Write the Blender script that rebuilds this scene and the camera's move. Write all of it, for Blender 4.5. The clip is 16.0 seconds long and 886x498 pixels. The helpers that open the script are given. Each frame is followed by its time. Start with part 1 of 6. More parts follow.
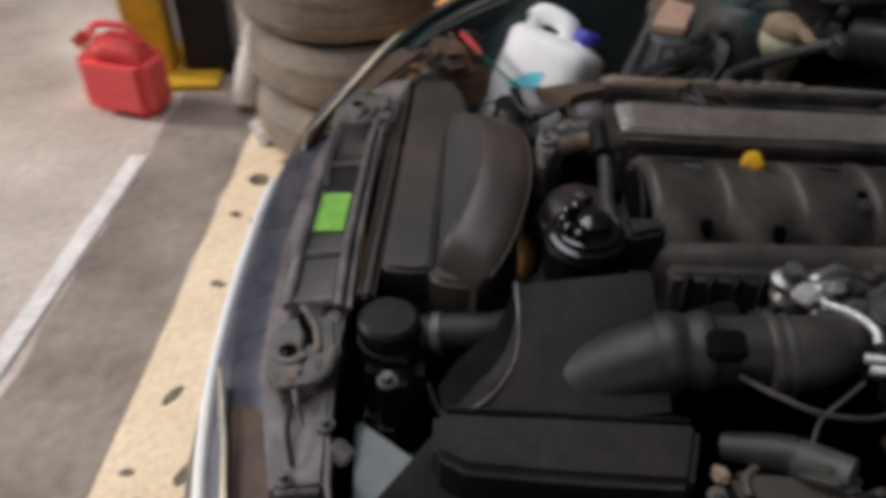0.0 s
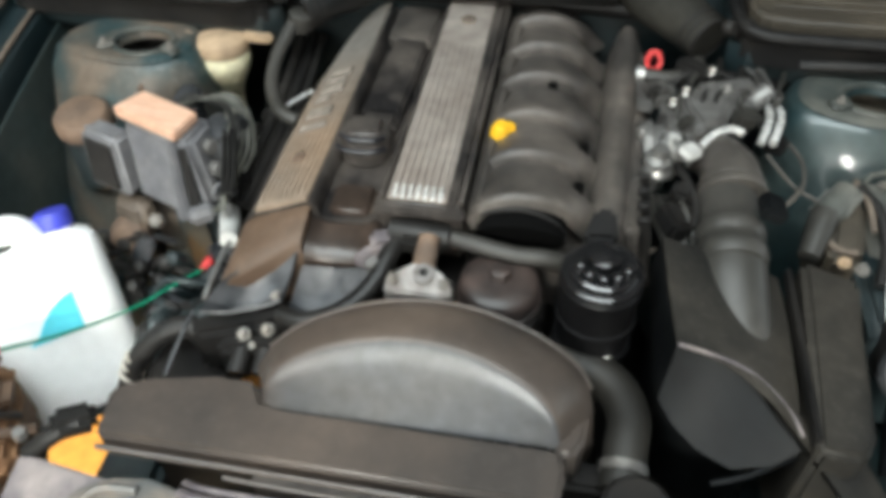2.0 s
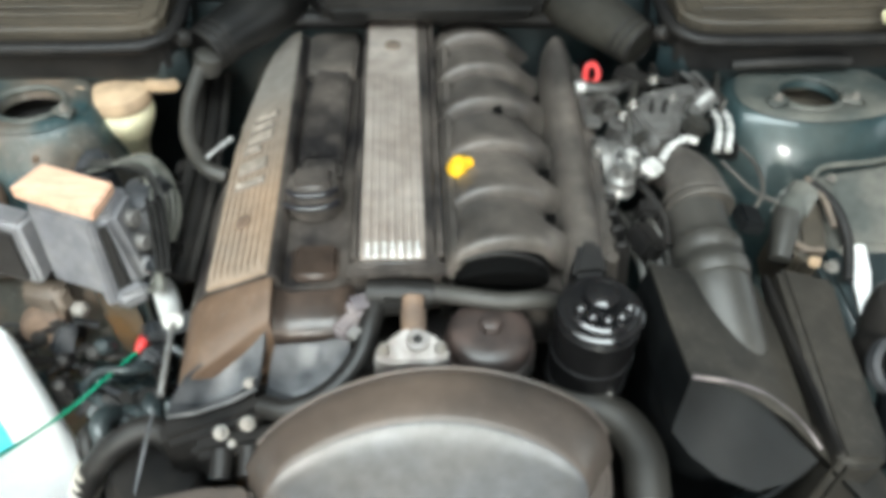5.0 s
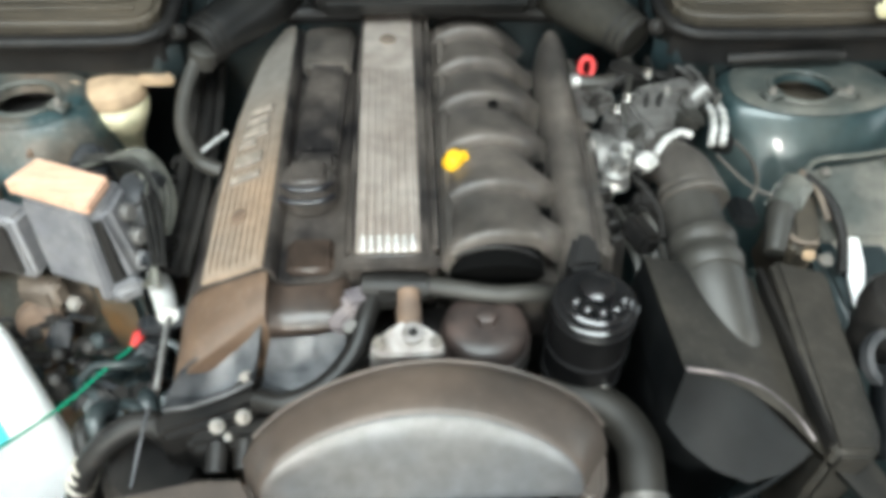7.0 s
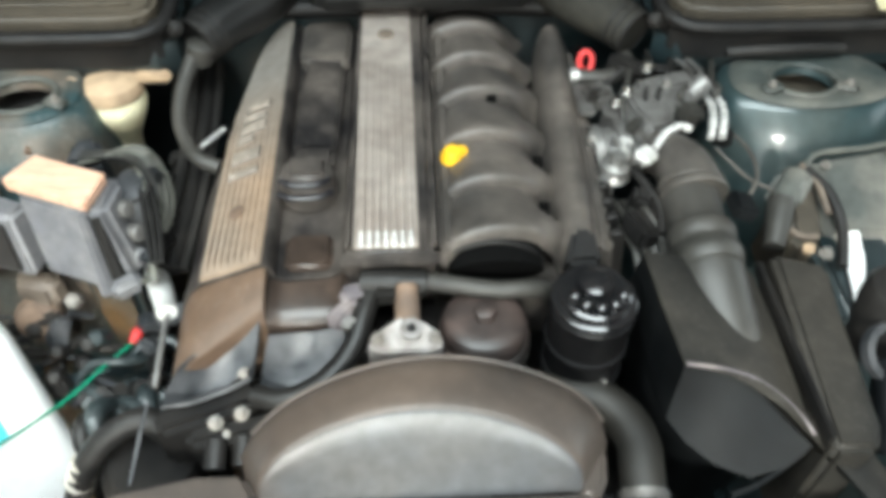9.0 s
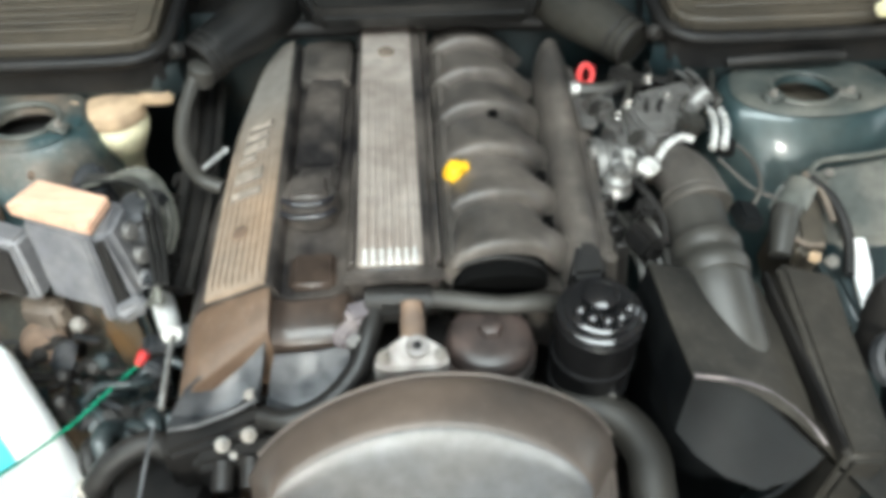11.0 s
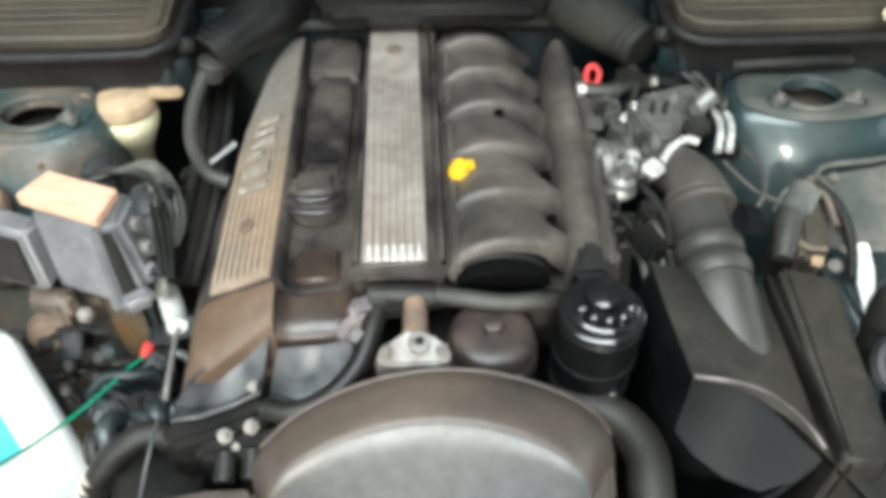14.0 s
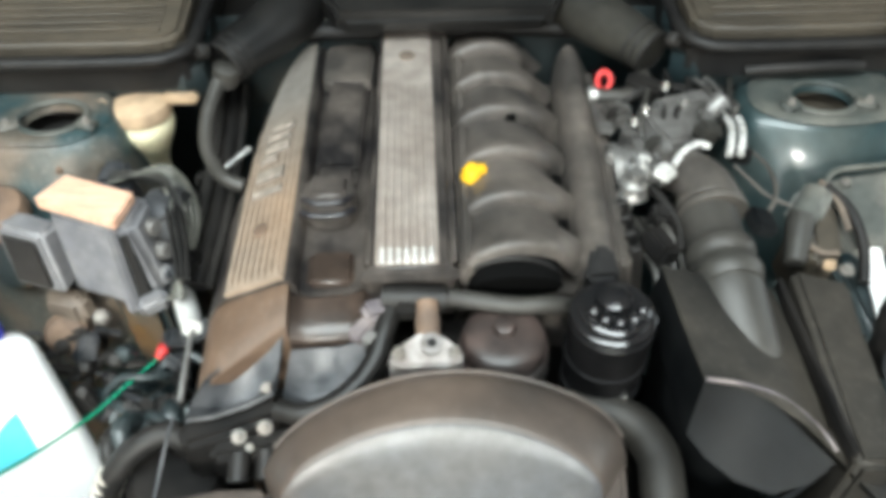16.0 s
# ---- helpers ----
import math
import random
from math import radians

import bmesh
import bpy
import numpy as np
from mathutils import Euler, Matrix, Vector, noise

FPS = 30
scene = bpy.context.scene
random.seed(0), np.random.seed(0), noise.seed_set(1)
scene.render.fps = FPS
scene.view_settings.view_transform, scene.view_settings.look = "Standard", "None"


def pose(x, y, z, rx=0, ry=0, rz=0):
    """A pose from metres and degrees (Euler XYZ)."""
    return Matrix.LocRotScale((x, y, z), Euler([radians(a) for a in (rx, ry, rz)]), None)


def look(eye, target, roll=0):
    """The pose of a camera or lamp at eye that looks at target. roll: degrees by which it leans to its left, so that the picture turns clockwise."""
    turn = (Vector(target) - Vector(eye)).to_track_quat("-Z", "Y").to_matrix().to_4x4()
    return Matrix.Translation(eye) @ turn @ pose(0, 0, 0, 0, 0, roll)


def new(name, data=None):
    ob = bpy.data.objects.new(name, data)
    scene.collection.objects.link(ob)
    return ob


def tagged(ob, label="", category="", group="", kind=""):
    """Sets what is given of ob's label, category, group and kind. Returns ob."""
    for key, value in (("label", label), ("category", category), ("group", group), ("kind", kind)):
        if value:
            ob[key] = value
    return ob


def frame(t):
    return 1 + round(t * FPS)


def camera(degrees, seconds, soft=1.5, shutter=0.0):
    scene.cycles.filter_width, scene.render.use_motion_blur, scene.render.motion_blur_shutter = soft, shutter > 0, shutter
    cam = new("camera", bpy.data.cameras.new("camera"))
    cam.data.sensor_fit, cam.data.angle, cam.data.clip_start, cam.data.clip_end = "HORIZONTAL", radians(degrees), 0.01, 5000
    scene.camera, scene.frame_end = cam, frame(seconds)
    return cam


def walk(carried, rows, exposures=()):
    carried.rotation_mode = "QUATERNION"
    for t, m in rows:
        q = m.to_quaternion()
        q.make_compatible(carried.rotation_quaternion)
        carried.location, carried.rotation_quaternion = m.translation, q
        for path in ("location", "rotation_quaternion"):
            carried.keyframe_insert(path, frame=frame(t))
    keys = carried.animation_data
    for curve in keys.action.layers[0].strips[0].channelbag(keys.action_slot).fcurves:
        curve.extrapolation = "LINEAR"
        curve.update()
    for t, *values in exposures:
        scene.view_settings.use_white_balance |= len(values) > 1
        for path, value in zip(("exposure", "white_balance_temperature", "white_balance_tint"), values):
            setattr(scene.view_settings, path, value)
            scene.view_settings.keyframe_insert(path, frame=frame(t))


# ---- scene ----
cam = camera(59.0, 16.0, soft=5.5, shutter=0.3)
PATH = [
    (0, (0.896, 0.379, 1.432), (-0.328, 0.348, 0.402), 1.8),
    (0.2, (0.822, 0.26, 1.392), (-0.371, 0.479, 0.348), 3.7),
    (0.4, (0.692, 0.182, 1.443), (-0.409, 0.533, 0.337), 0.8),
    (0.5, (0.64, 0.152, 1.432), (-0.471, 0.587, 0.366), -0.2),
    (0.7, (0.535, 0.118, 1.432), (-0.559, 0.646, 0.39), -4.5),
    (0.9, (0.388, 0.084, 1.426), (-0.567, 0.775, 0.345), -6.1),
    (1, (0.347, 0.071, 1.429), (-0.563, 0.841, 0.361), -4.9),
    (1.2, (0.291, 0.034, 1.414), (-0.497, 0.974, 0.386), -0.8),
    (1.4, (0.202, -0.032, 1.434), (-0.35, 1.001, 0.344), -2.8),
    (1.5, (0.181, -0.075, 1.457), (-0.282, 0.99, 0.356), -2.1),
    (1.7, (0.156, -0.1, 1.486), (-0.175, 1.016, 0.389), 0.1),
    (2, (0.111, -0.097, 1.513), (-0.095, 1.009, 0.375), -1.2),
    (2.2, (0.095, -0.093, 1.501), (-0.183, 1.319, 0.111), -5.1),
    (2.5, (0.052, -0.058, 1.523), (-0.047, 1.073, 0.395), -2.2),
    (2.6, (0.024, -0.055, 1.517), (-0.097, 1.376, 0.125), -2.6),
    (3, (-0.032, -0.029, 1.518), (-0.005, 1.046, 0.333), -0.2),
    (3.5, (-0.041, -0.026, 1.524), (0.095, 1.335, 0.065), 2.8),
    (4, (-0.031, -0.014, 1.526), (0.079, 1.364, 0.082), 2.1),
    (6.5, (-0.026, 0, 1.523), (0.048, 1.362, 0.061), 1),
    (7, (-0.026, -0.006, 1.524), (0.065, 1.36, 0.065), 1.4),
    (7.5, (-0.024, -0.007, 1.524), (0.061, 1.358, 0.065), 1),
    (8, (-0.021, -0.005, 1.522), (0.069, 1.355, 0.058), 1.1),
    (8.5, (-0.022, -0.004, 1.523), (0.062, 1.362, 0.064), 1),
    (9, (-0.022, -0.004, 1.522), (0.064, 1.353, 0.055), 1),
    (11.5, (-0.021, -0.001, 1.522), (0.052, 1.388, 0.085), -0.8),
    (12, (-0.016, -0.003, 1.522), (0.055, 1.387, 0.086), -0.9),
    (12.5, (-0.014, -0.006, 1.523), (0.048, 1.387, 0.089), -0.7),
    (13, (-0.015, -0.008, 1.523), (0.051, 1.381, 0.086), -0.4),
    (13.5, (-0.017, -0.008, 1.524), (0.043, 1.376, 0.082), -0.3),
    (14, (-0.019, -0.008, 1.525), (0.041, 1.376, 0.083), 0),
    (14.5, (-0.021, -0.01, 1.525), (0.031, 1.395, 0.102), 0.2),
    (15, (-0.023, -0.008, 1.524), (0.027, 1.386, 0.091), -0.1),
    (15.5, (-0.022, -0.01, 1.526), (0.026, 1.386, 0.094), -0.1),
    (16, (-0.021, -0.017, 1.526), (0.012, 1.383, 0.098), -0.7),
]
EXPOSURES = [(0.0, -1.46, 6350, 18), (0.6, -0.83, 6850, 16), (1.2, -0.18, 6700, 13), (1.5, 0.0, 6450, 8), (2.0, 0.19, 6300, 5), (2.8, 0.30, 6200, 3), (3.5, 0.56, 6200, 3), (7.0, 0.73, 6200, 3), (16.0, 0.74, 6250, 4)]
walk(cam, [(t, look(eye, target, roll)) for t, eye, target, roll in PATH], EXPOSURES)

# ---- world and light ----
world = bpy.data.worlds.new("world")
scene.world = world
world.use_nodes = True
wn = world.node_tree
sky = wn.nodes.new("ShaderNodeTexSky")
sky.sky_type, sky.sun_disc, sky.sun_elevation, sky.sun_rotation = "NISHITA", False, radians(29.2), radians(185)
wn.links.new(sky.outputs[0], wn.nodes["Background"].inputs[0])
wn.nodes["Background"].inputs[1].default_value = 0.06


def area(name, m, sx, sy, watts, colour):
    data = bpy.data.lights.new(name, "AREA")
    data.shape, data.size, data.size_y, data.energy, data.color = "RECTANGLE", sx, sy, watts, colour
    ob = new(name, data)
    ob.matrix_world = m
    return ob


# daylight in the unseen gate; unseen roof light and east opening are added fill
area("gate_daylight", look((-0.6, -4.7, 2.2), (-0.3, 0.3, 0.4)), 5.0, 2.8, 115, (1.0, 0.99, 0.96))
area("roof_fill", look((-0.8, -0.7, 3.75), (-0.8, -0.5, 0.0)), 4.0, 1.6, 200, (0.96, 1.0, 1.0))
area("east_fill", look((4.95, 0.9, 1.75), (0.0, 0.5, 0.9)), 4.6, 2.0, 55, (0.98, 1.0, 1.0))


sun = bpy.data.lights.new("sun", "SUN")
sun.energy, sun.angle, sun.color = 8.0, radians(12), (1.0, 0.95, 0.86)
new("sun", sun).matrix_world = look((-0.6, -8.57, 4.80), (0, 0, 0))


# ---- materials ----
def mat(name, base, rough=0.6, metal=0.0, dust=None, amount=0.4, grain=60.0, patch=9.0, bump=0.15, coat=0.0, vary=0.15, spec=0.5, stretch=(1, 1, 1), speck=0.0):
    """A worn surface: base colour, a second tone of dust or dirt laid on in patches, fine grain and relief."""
    m = bpy.data.materials.new(name)
    m.use_nodes = True
    nt = m.node_tree
    n, l = nt.nodes, nt.links
    bsdf = n["Principled BSDF"]
    tc = n.new("ShaderNodeTexCoord")
    mp = n.new("ShaderNodeMapping")
    mp.inputs["Scale"].default_value = stretch
    l.new(tc.outputs["Object"], mp.inputs["Vector"])
    n1, n2 = n.new("ShaderNodeTexNoise"), n.new("ShaderNodeTexNoise")
    n1.inputs["Scale"].default_value, n1.inputs["Detail"].default_value = patch, 5
    n2.inputs["Scale"].default_value, n2.inputs["Detail"].default_value = grain, 4
    for t in (n1, n2):
        l.new(mp.outputs[0], t.inputs["Vector"])
    ramp = n.new("ShaderNodeMapRange")
    ramp.inputs["From Min"].default_value, ramp.inputs["From Max"].default_value = 0.38, 0.66
    ramp.inputs["To Max"].default_value = amount
    l.new(n1.outputs["Fac"], ramp.inputs["Value"])
    mix = n.new("ShaderNodeMix")
    mix.data_type = "RGBA"
    mix.inputs["A"].default_value = (*base, 1)
    mix.inputs["B"].default_value = (*(dust or [min(1, c * 1.6 + 0.02) for c in base]), 1)
    l.new(ramp.outputs[0], mix.inputs["Factor"])
    colour = mix.outputs["Result"]
    if speck:
        n3, sr, over = n.new("ShaderNodeTexNoise"), n.new("ShaderNodeMapRange"), n.new("ShaderNodeMix")
        n3.inputs["Scale"].default_value, n3.inputs["Detail"].default_value = 130.0, 3
        sr.inputs["From Min"].default_value, sr.inputs["From Max"].default_value, sr.inputs["To Max"].default_value = 0.56, 0.70, speck
        over.data_type = "RGBA"
        over.inputs["B"].default_value = (0.26, 0.235, 0.21, 1)
        l.new(tc.outputs["Object"], n3.inputs["Vector"])
        l.new(n3.outputs["Fac"], sr.inputs["Value"])
        l.new(sr.outputs[0], over.inputs["Factor"])
        l.new(colour, over.inputs["A"])
        colour = over.outputs["Result"]
    hsv = n.new("ShaderNodeHueSaturation")
    vr = n.new("ShaderNodeMapRange")
    vr.inputs["From Min"].default_value, vr.inputs["From Max"].default_value = 0.3, 0.7
    vr.inputs["To Min"].default_value, vr.inputs["To Max"].default_value = 1 - vary, 1 + vary
    l.new(n2.outputs["Fac"], vr.inputs["Value"])
    l.new(vr.outputs[0], hsv.inputs["Value"])
    l.new(colour, hsv.inputs["Color"])
    l.new(hsv.outputs[0], bsdf.inputs["Base Color"])
    rr = n.new("ShaderNodeMapRange")
    rr.inputs["To Min"].default_value, rr.inputs["To Max"].default_value = max(0.03, rough - 0.12), min(1, rough + 0.18)
    l.new(n1.outputs["Fac"], rr.inputs["Value"])
    l.new(rr.outputs[0], bsdf.inputs["Roughness"])
    bsdf.inputs["Metallic"].default_value = metal
    bsdf.inputs["Specular IOR Level"].default_value = spec
    bsdf.inputs["Coat Weight"].default_value = coat
    bsdf.inputs["Coat Roughness"].default_value = 0.12
    if bump:
        b = n.new("ShaderNodeBump")
        b.inputs["Strength"].default_value, b.inputs["Distance"].default_value = bump, 0.004
        l.new(n2.outputs["Fac"], b.inputs["Height"])
        l.new(b.outputs[0], bsdf.inputs["Normal"])
    return m


DUST = (0.110, 0.090, 0.074)
M_BLACK = mat("black_plastic", (0.008, 0.0078, 0.008), 0.45, dust=(0.027, 0.024, 0.021), amount=0.6, spec=0.25)
# near-black colour that stands in for the shade inside openings
M_HOLESHADE = mat("painted_hollow_shade", (0.002, 0.002, 0.002), 0.9, dust=(0.004, 0.004, 0.004), spec=0.05)
M_COVER = mat("dusty_cover_plastic", (0.012, 0.011, 0.0115), 0.32, dust=(0.112, 0.095, 0.082), amount=0.75, patch=8, vary=0.25, spec=0.45, speck=0.10)
M_BROWNCOVER = mat("browned_cover_plastic", (0.060, 0.036, 0.023), 0.58, dust=(0.125, 0.078, 0.047), amount=0.7, patch=9, speck=0.1)
M_OILY = mat("oily_brown_cover", (0.016, 0.012, 0.010), 0.28, dust=(0.060, 0.041, 0.031), amount=0.8, patch=13, vary=0.25, spec=0.5)
M_SHROUD = mat("shroud_plastic", (0.036, 0.031, 0.028), 0.40, dust=(0.094, 0.070, 0.055), amount=0.95, patch=3.6, speck=0.04, vary=0.10, bump=0.06)
M_MANIFOLD = mat("manifold_plastic", (0.040, 0.036, 0.033), 0.40, dust=(0.116, 0.099, 0.085), amount=0.8, patch=10, spec=0.5, vary=0.2, speck=0.08)
M_AIRBOX = mat("airbox_plastic", (0.0030, 0.0036, 0.0042), 0.48, dust=(0.0085, 0.0095, 0.0102), amount=0.8, patch=12, spec=0.13)
M_BLACKRUBBER = mat("black_rubber", (0.006, 0.006, 0.006), 0.4, dust=(0.022, 0.020, 0.018), amount=0.5, spec=0.3)
M_AIRLID = mat("dusty_filter_lid", (0.009, 0.009, 0.0085), 0.58, dust=(0.034, 0.030, 0.0245), amount=0.9, patch=6, vary=0.2, spec=0.22, speck=0.04)
M_DUSTPANEL = mat("dusty_inner_wing", (0.055, 0.060, 0.055), 0.5, dust=(0.15, 0.138, 0.118), amount=0.8, patch=12, vary=0.2)
M_TOWER = mat("dusty_green_paint", (0.036, 0.046, 0.045), 0.40, 0.1, dust=(0.12, 0.116, 0.10), amount=0.85, patch=9, bump=0.06, speck=0.15)
M_RUSTTOWER = mat("rust_dusted_paint", (0.024, 0.048, 0.052), 0.42, 0.1, dust=(0.165, 0.115, 0.080), amount=0.7, speck=0.2, patch=10, bump=0.25)
M_WORN = mat("worn_brown_edge", (0.085, 0.066, 0.052), 0.6, dust=(0.16, 0.125, 0.095), amount=0.8, patch=14)
M_RUBBER = mat("rubber", (0.013, 0.0125, 0.012), 0.5, dust=(0.045, 0.040, 0.036), amount=0.5, spec=0.25)
M_HOSE = mat("dusty_hose", (0.026, 0.025, 0.022), 0.48, dust=(0.055, 0.050, 0.044), amount=0.65)
M_STRIP = mat("satin_aluminium_trim", (0.43, 0.38, 0.34), 0.38, 0.45, dust=(0.25, 0.205, 0.175), amount=0.7, patch=12, bump=0.05)
M_GOLD = mat("gold_to_grey_trim", (0.42, 0.305, 0.215), 0.42, 0.4, dust=(0.27, 0.225, 0.185), amount=0.9, patch=4.5, bump=0.05)
# the gold blends into grey along Y, towards the strip's rear
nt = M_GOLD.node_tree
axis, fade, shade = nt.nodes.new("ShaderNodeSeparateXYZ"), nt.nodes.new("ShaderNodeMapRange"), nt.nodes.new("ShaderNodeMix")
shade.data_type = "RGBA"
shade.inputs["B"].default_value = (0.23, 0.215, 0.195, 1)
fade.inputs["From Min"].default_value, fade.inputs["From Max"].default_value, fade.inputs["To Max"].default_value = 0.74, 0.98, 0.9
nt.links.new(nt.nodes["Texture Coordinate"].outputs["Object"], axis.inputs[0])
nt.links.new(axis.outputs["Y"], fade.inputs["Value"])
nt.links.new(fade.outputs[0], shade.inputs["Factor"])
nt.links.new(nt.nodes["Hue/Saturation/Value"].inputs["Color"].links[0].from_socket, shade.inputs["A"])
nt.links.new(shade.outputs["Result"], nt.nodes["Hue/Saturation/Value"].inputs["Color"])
M_ALLOY = mat("cast_aluminium", (0.42, 0.42, 0.41), 0.36, 0.8, dust=(0.20, 0.18, 0.16), amount=0.7, grain=90, bump=0.12)
M_DULLALLOY = mat("dull_alloy", (0.19, 0.185, 0.178), 0.45, 0.55, dust=(0.065, 0.058, 0.052), amount=0.8, grain=90, patch=22, bump=0.15)
M_BOLT = mat("tarnished_bolt", (0.15, 0.143, 0.132), 0.55, 0.2, dust=(0.2, 0.17, 0.14), amount=0.6, patch=40)
M_BRACKET = mat("pale_cast_bracket", (0.24, 0.23, 0.225), 0.5, 0.35, dust=(0.09, 0.075, 0.065), amount=0.95, grain=90, patch=45, bump=0.6)
M_GLOSS = mat("glossy_black", (0.006, 0.006, 0.007), 0.12, dust=(0.018, 0.017, 0.016), amount=0.4, coat=0.5, bump=0.02)
M_STEEL = mat("bright_steel", (0.75, 0.74, 0.72), 0.2, 1.0, dust=(0.4, 0.38, 0.35), amount=0.2, bump=0.02)
M_ZINC = mat("bright_zinc_plate", (0.70, 0.69, 0.67), 0.26, 0.45, dust=(0.45, 0.43, 0.40), amount=0.5, patch=40, bump=0.03)
M_PAINT = mat("dark_green_metallic_paint", (0.016, 0.036, 0.040), 0.38, 0.25, dust=(0.085, 0.092, 0.082), amount=0.6, patch=6, coat=0.5, bump=0.03)
M_PAINTDARK = mat("dark_body_paint", (0.012, 0.022, 0.025), 0.4, 0.1, dust=(0.05, 0.055, 0.055), amount=0.5, patch=7, coat=0.3, bump=0.04)
M_BUMPER = mat("dark_blue_bumper_paint", (0.06, 0.065, 0.09), 0.25, 0.3, dust=(0.16, 0.155, 0.165), amount=0.4, patch=9, coat=0.5, bump=0.03)
M_RUST = mat("rusty_dirt", (0.17, 0.085, 0.038), 0.8, dust=(0.10, 0.06, 0.035), amount=0.8, patch=20, bump=0.5)
M_DIRTYGREY = mat("dirty_grey_plastic", (0.085, 0.074, 0.082), 0.45, dust=(0.25, 0.215, 0.205), amount=0.85, patch=20, bump=0.4, speck=0.2)
M_ABS = mat("grey_alloy_block", (0.145, 0.145, 0.155), 0.5, 0.2, dust=(0.215, 0.21, 0.21), amount=0.75, patch=24, bump=0.4, speck=0.15)
M_LABEL = mat("sunlit_wood", (0.58, 0.345, 0.235), 0.6, dust=(0.68, 0.45, 0.33), amount=0.8, patch=14, stretch=(1, 6, 1), bump=0.2)
M_CREAM = mat("yellowed_translucent_plastic", (0.74, 0.69, 0.47), 0.4, dust=(0.58, 0.50, 0.32), amount=0.5, patch=18, bump=0.05)
M_TAN = mat("dusty_tan_cap", (0.42, 0.30, 0.19), 0.7, dust=(0.25, 0.18, 0.12), amount=0.7, patch=25)
M_COPPER = mat("corroded_brown_metal", (0.19, 0.125, 0.085), 0.65, 0.2, dust=(0.08, 0.06, 0.048), amount=0.7, patch=25, bump=0.4)
M_WHITE = mat("white_plastic", (0.92, 0.92, 0.91), 0.35, dust=(0.78, 0.78, 0.76), amount=0.3, bump=0.02, vary=0.03)
M_CYAN = mat("cyan_label", (0.10, 0.62, 0.74), 0.5, dust=(0.25, 0.72, 0.8), amount=0.4, vary=0.08)
M_BLUECAP = mat("blue_plastic_cap", (0.05, 0.06, 0.45), 0.4, vary=0.1)
M_YELLOW = mat("yellow_plastic", (0.80, 0.43, 0.01), 0.45, dust=(0.6, 0.36, 0.02), amount=0.5, vary=0.1)
M_RED = mat("red_plastic", (0.52, 0.035, 0.035), 0.45, dust=(0.36, 0.04, 0.04), amount=0.5, vary=0.1)
M_CAN = mat("sun_bleached_red_can", (0.85, 0.08, 0.085), 0.45, dust=(0.78, 0.13, 0.12), amount=0.5, vary=0.12, patch=5)
M_GREENWIRE = mat("green_cable", (0.0, 0.155, 0.085), 0.4, vary=0.1)
M_GREEN = mat("green_sticker", (0.20, 0.50, 0.06), 0.6, dust=(0.30, 0.56, 0.15), amount=0.5, vary=0.15)
M_LAMP = mat("pale_lamp_lens", (0.88, 0.82, 0.66), 0.2, dust=(0.9, 0.72, 0.42), amount=0.7, patch=8, coat=0.6, vary=0.05)
M_EDGEGLINT = mat("white_edge_glint", (0.86, 0.86, 0.84), 0.3, coat=0.5, vary=0.04)
M_TYRE = mat("tyre_rubber", (0.125, 0.107, 0.09), 0.7, dust=(0.29, 0.235, 0.18), amount=0.85, patch=5, bump=0.4)
M_FLOOR = mat("stained_concrete", (0.62, 0.55, 0.48), 0.7, dust=(0.30, 0.25, 0.21), amount=0.95, patch=1.5, grain=40, bump=0.25)
M_SAND = mat("oil_spotted_board", (0.84, 0.69, 0.48), 0.8, dust=(0.72, 0.56, 0.37), amount=0.7, patch=4, grain=70, bump=0.2)
M_OCHRE = mat("ochre_cardboard", (0.88, 0.47, 0.20), 0.8, dust=(0.66, 0.33, 0.13), amount=0.8, patch=3, grain=40, bump=0.15)
M_AMBERSHEET = mat("orange_cardboard", (1.0, 0.47, 0.09), 0.8, dust=(0.85, 0.36, 0.06), amount=0.8, patch=5, grain=40)
M_SPOT = mat("oil_stain", (0.10, 0.075, 0.05), 0.6, dust=(0.3, 0.22, 0.14), amount=0.7, patch=30)
M_LINE = mat("white_floor_paint", (0.78, 0.77, 0.74), 0.7, dust=(0.55, 0.52, 0.48), amount=0.5, patch=12)
M_POST = mat("yellow_post_paint", (0.72, 0.42, 0.02), 0.5, dust=(0.4, 0.24, 0.04), amount=0.5, patch=8)
M_DRUM = mat("blue_plastic_bin", (0.05, 0.30, 0.92), 0.45, dust=(0.08, 0.34, 0.9), amount=0.5, vary=0.1)
M_WALL = mat("workshop_wall", (0.20, 0.185, 0.165), 0.85, dust=(0.13, 0.12, 0.105), amount=0.7, patch=1.5)
M_DARKWALL = mat("dark_roof_sheet", (0.16, 0.15, 0.14), 0.8, patch=2)
M_FILTER = mat("brown_filter_cover", (0.035, 0.029, 0.021), 0.6, dust=(0.078, 0.062, 0.043), amount=0.8, patch=5, stretch=(1, 5, 1))
M_DUCT = mat("dusty_duct_plastic", (0.015, 0.0145, 0.013), 0.7, dust=(0.042, 0.039, 0.032), amount=0.85, patch=7, spec=0.15)
M_CLOTH = mat("grey_white_plastic", (0.58, 0.54, 0.48), 0.6, dust=(0.4, 0.36, 0.3), amount=0.6, patch=14)
M_GREASE = mat("greasy_gear_metal", (0.13, 0.10, 0.085), 0.5, 0.5, dust=(0.3, 0.23, 0.17), amount=0.7, patch=14, bump=0.4)


# ---- mesh helpers ----
def thing(name, at, label, category, group="", kind=""):
    e = new(name)
    e.empty_display_size = 0.05
    e.location = at
    return tagged(e, label, category, group, kind)


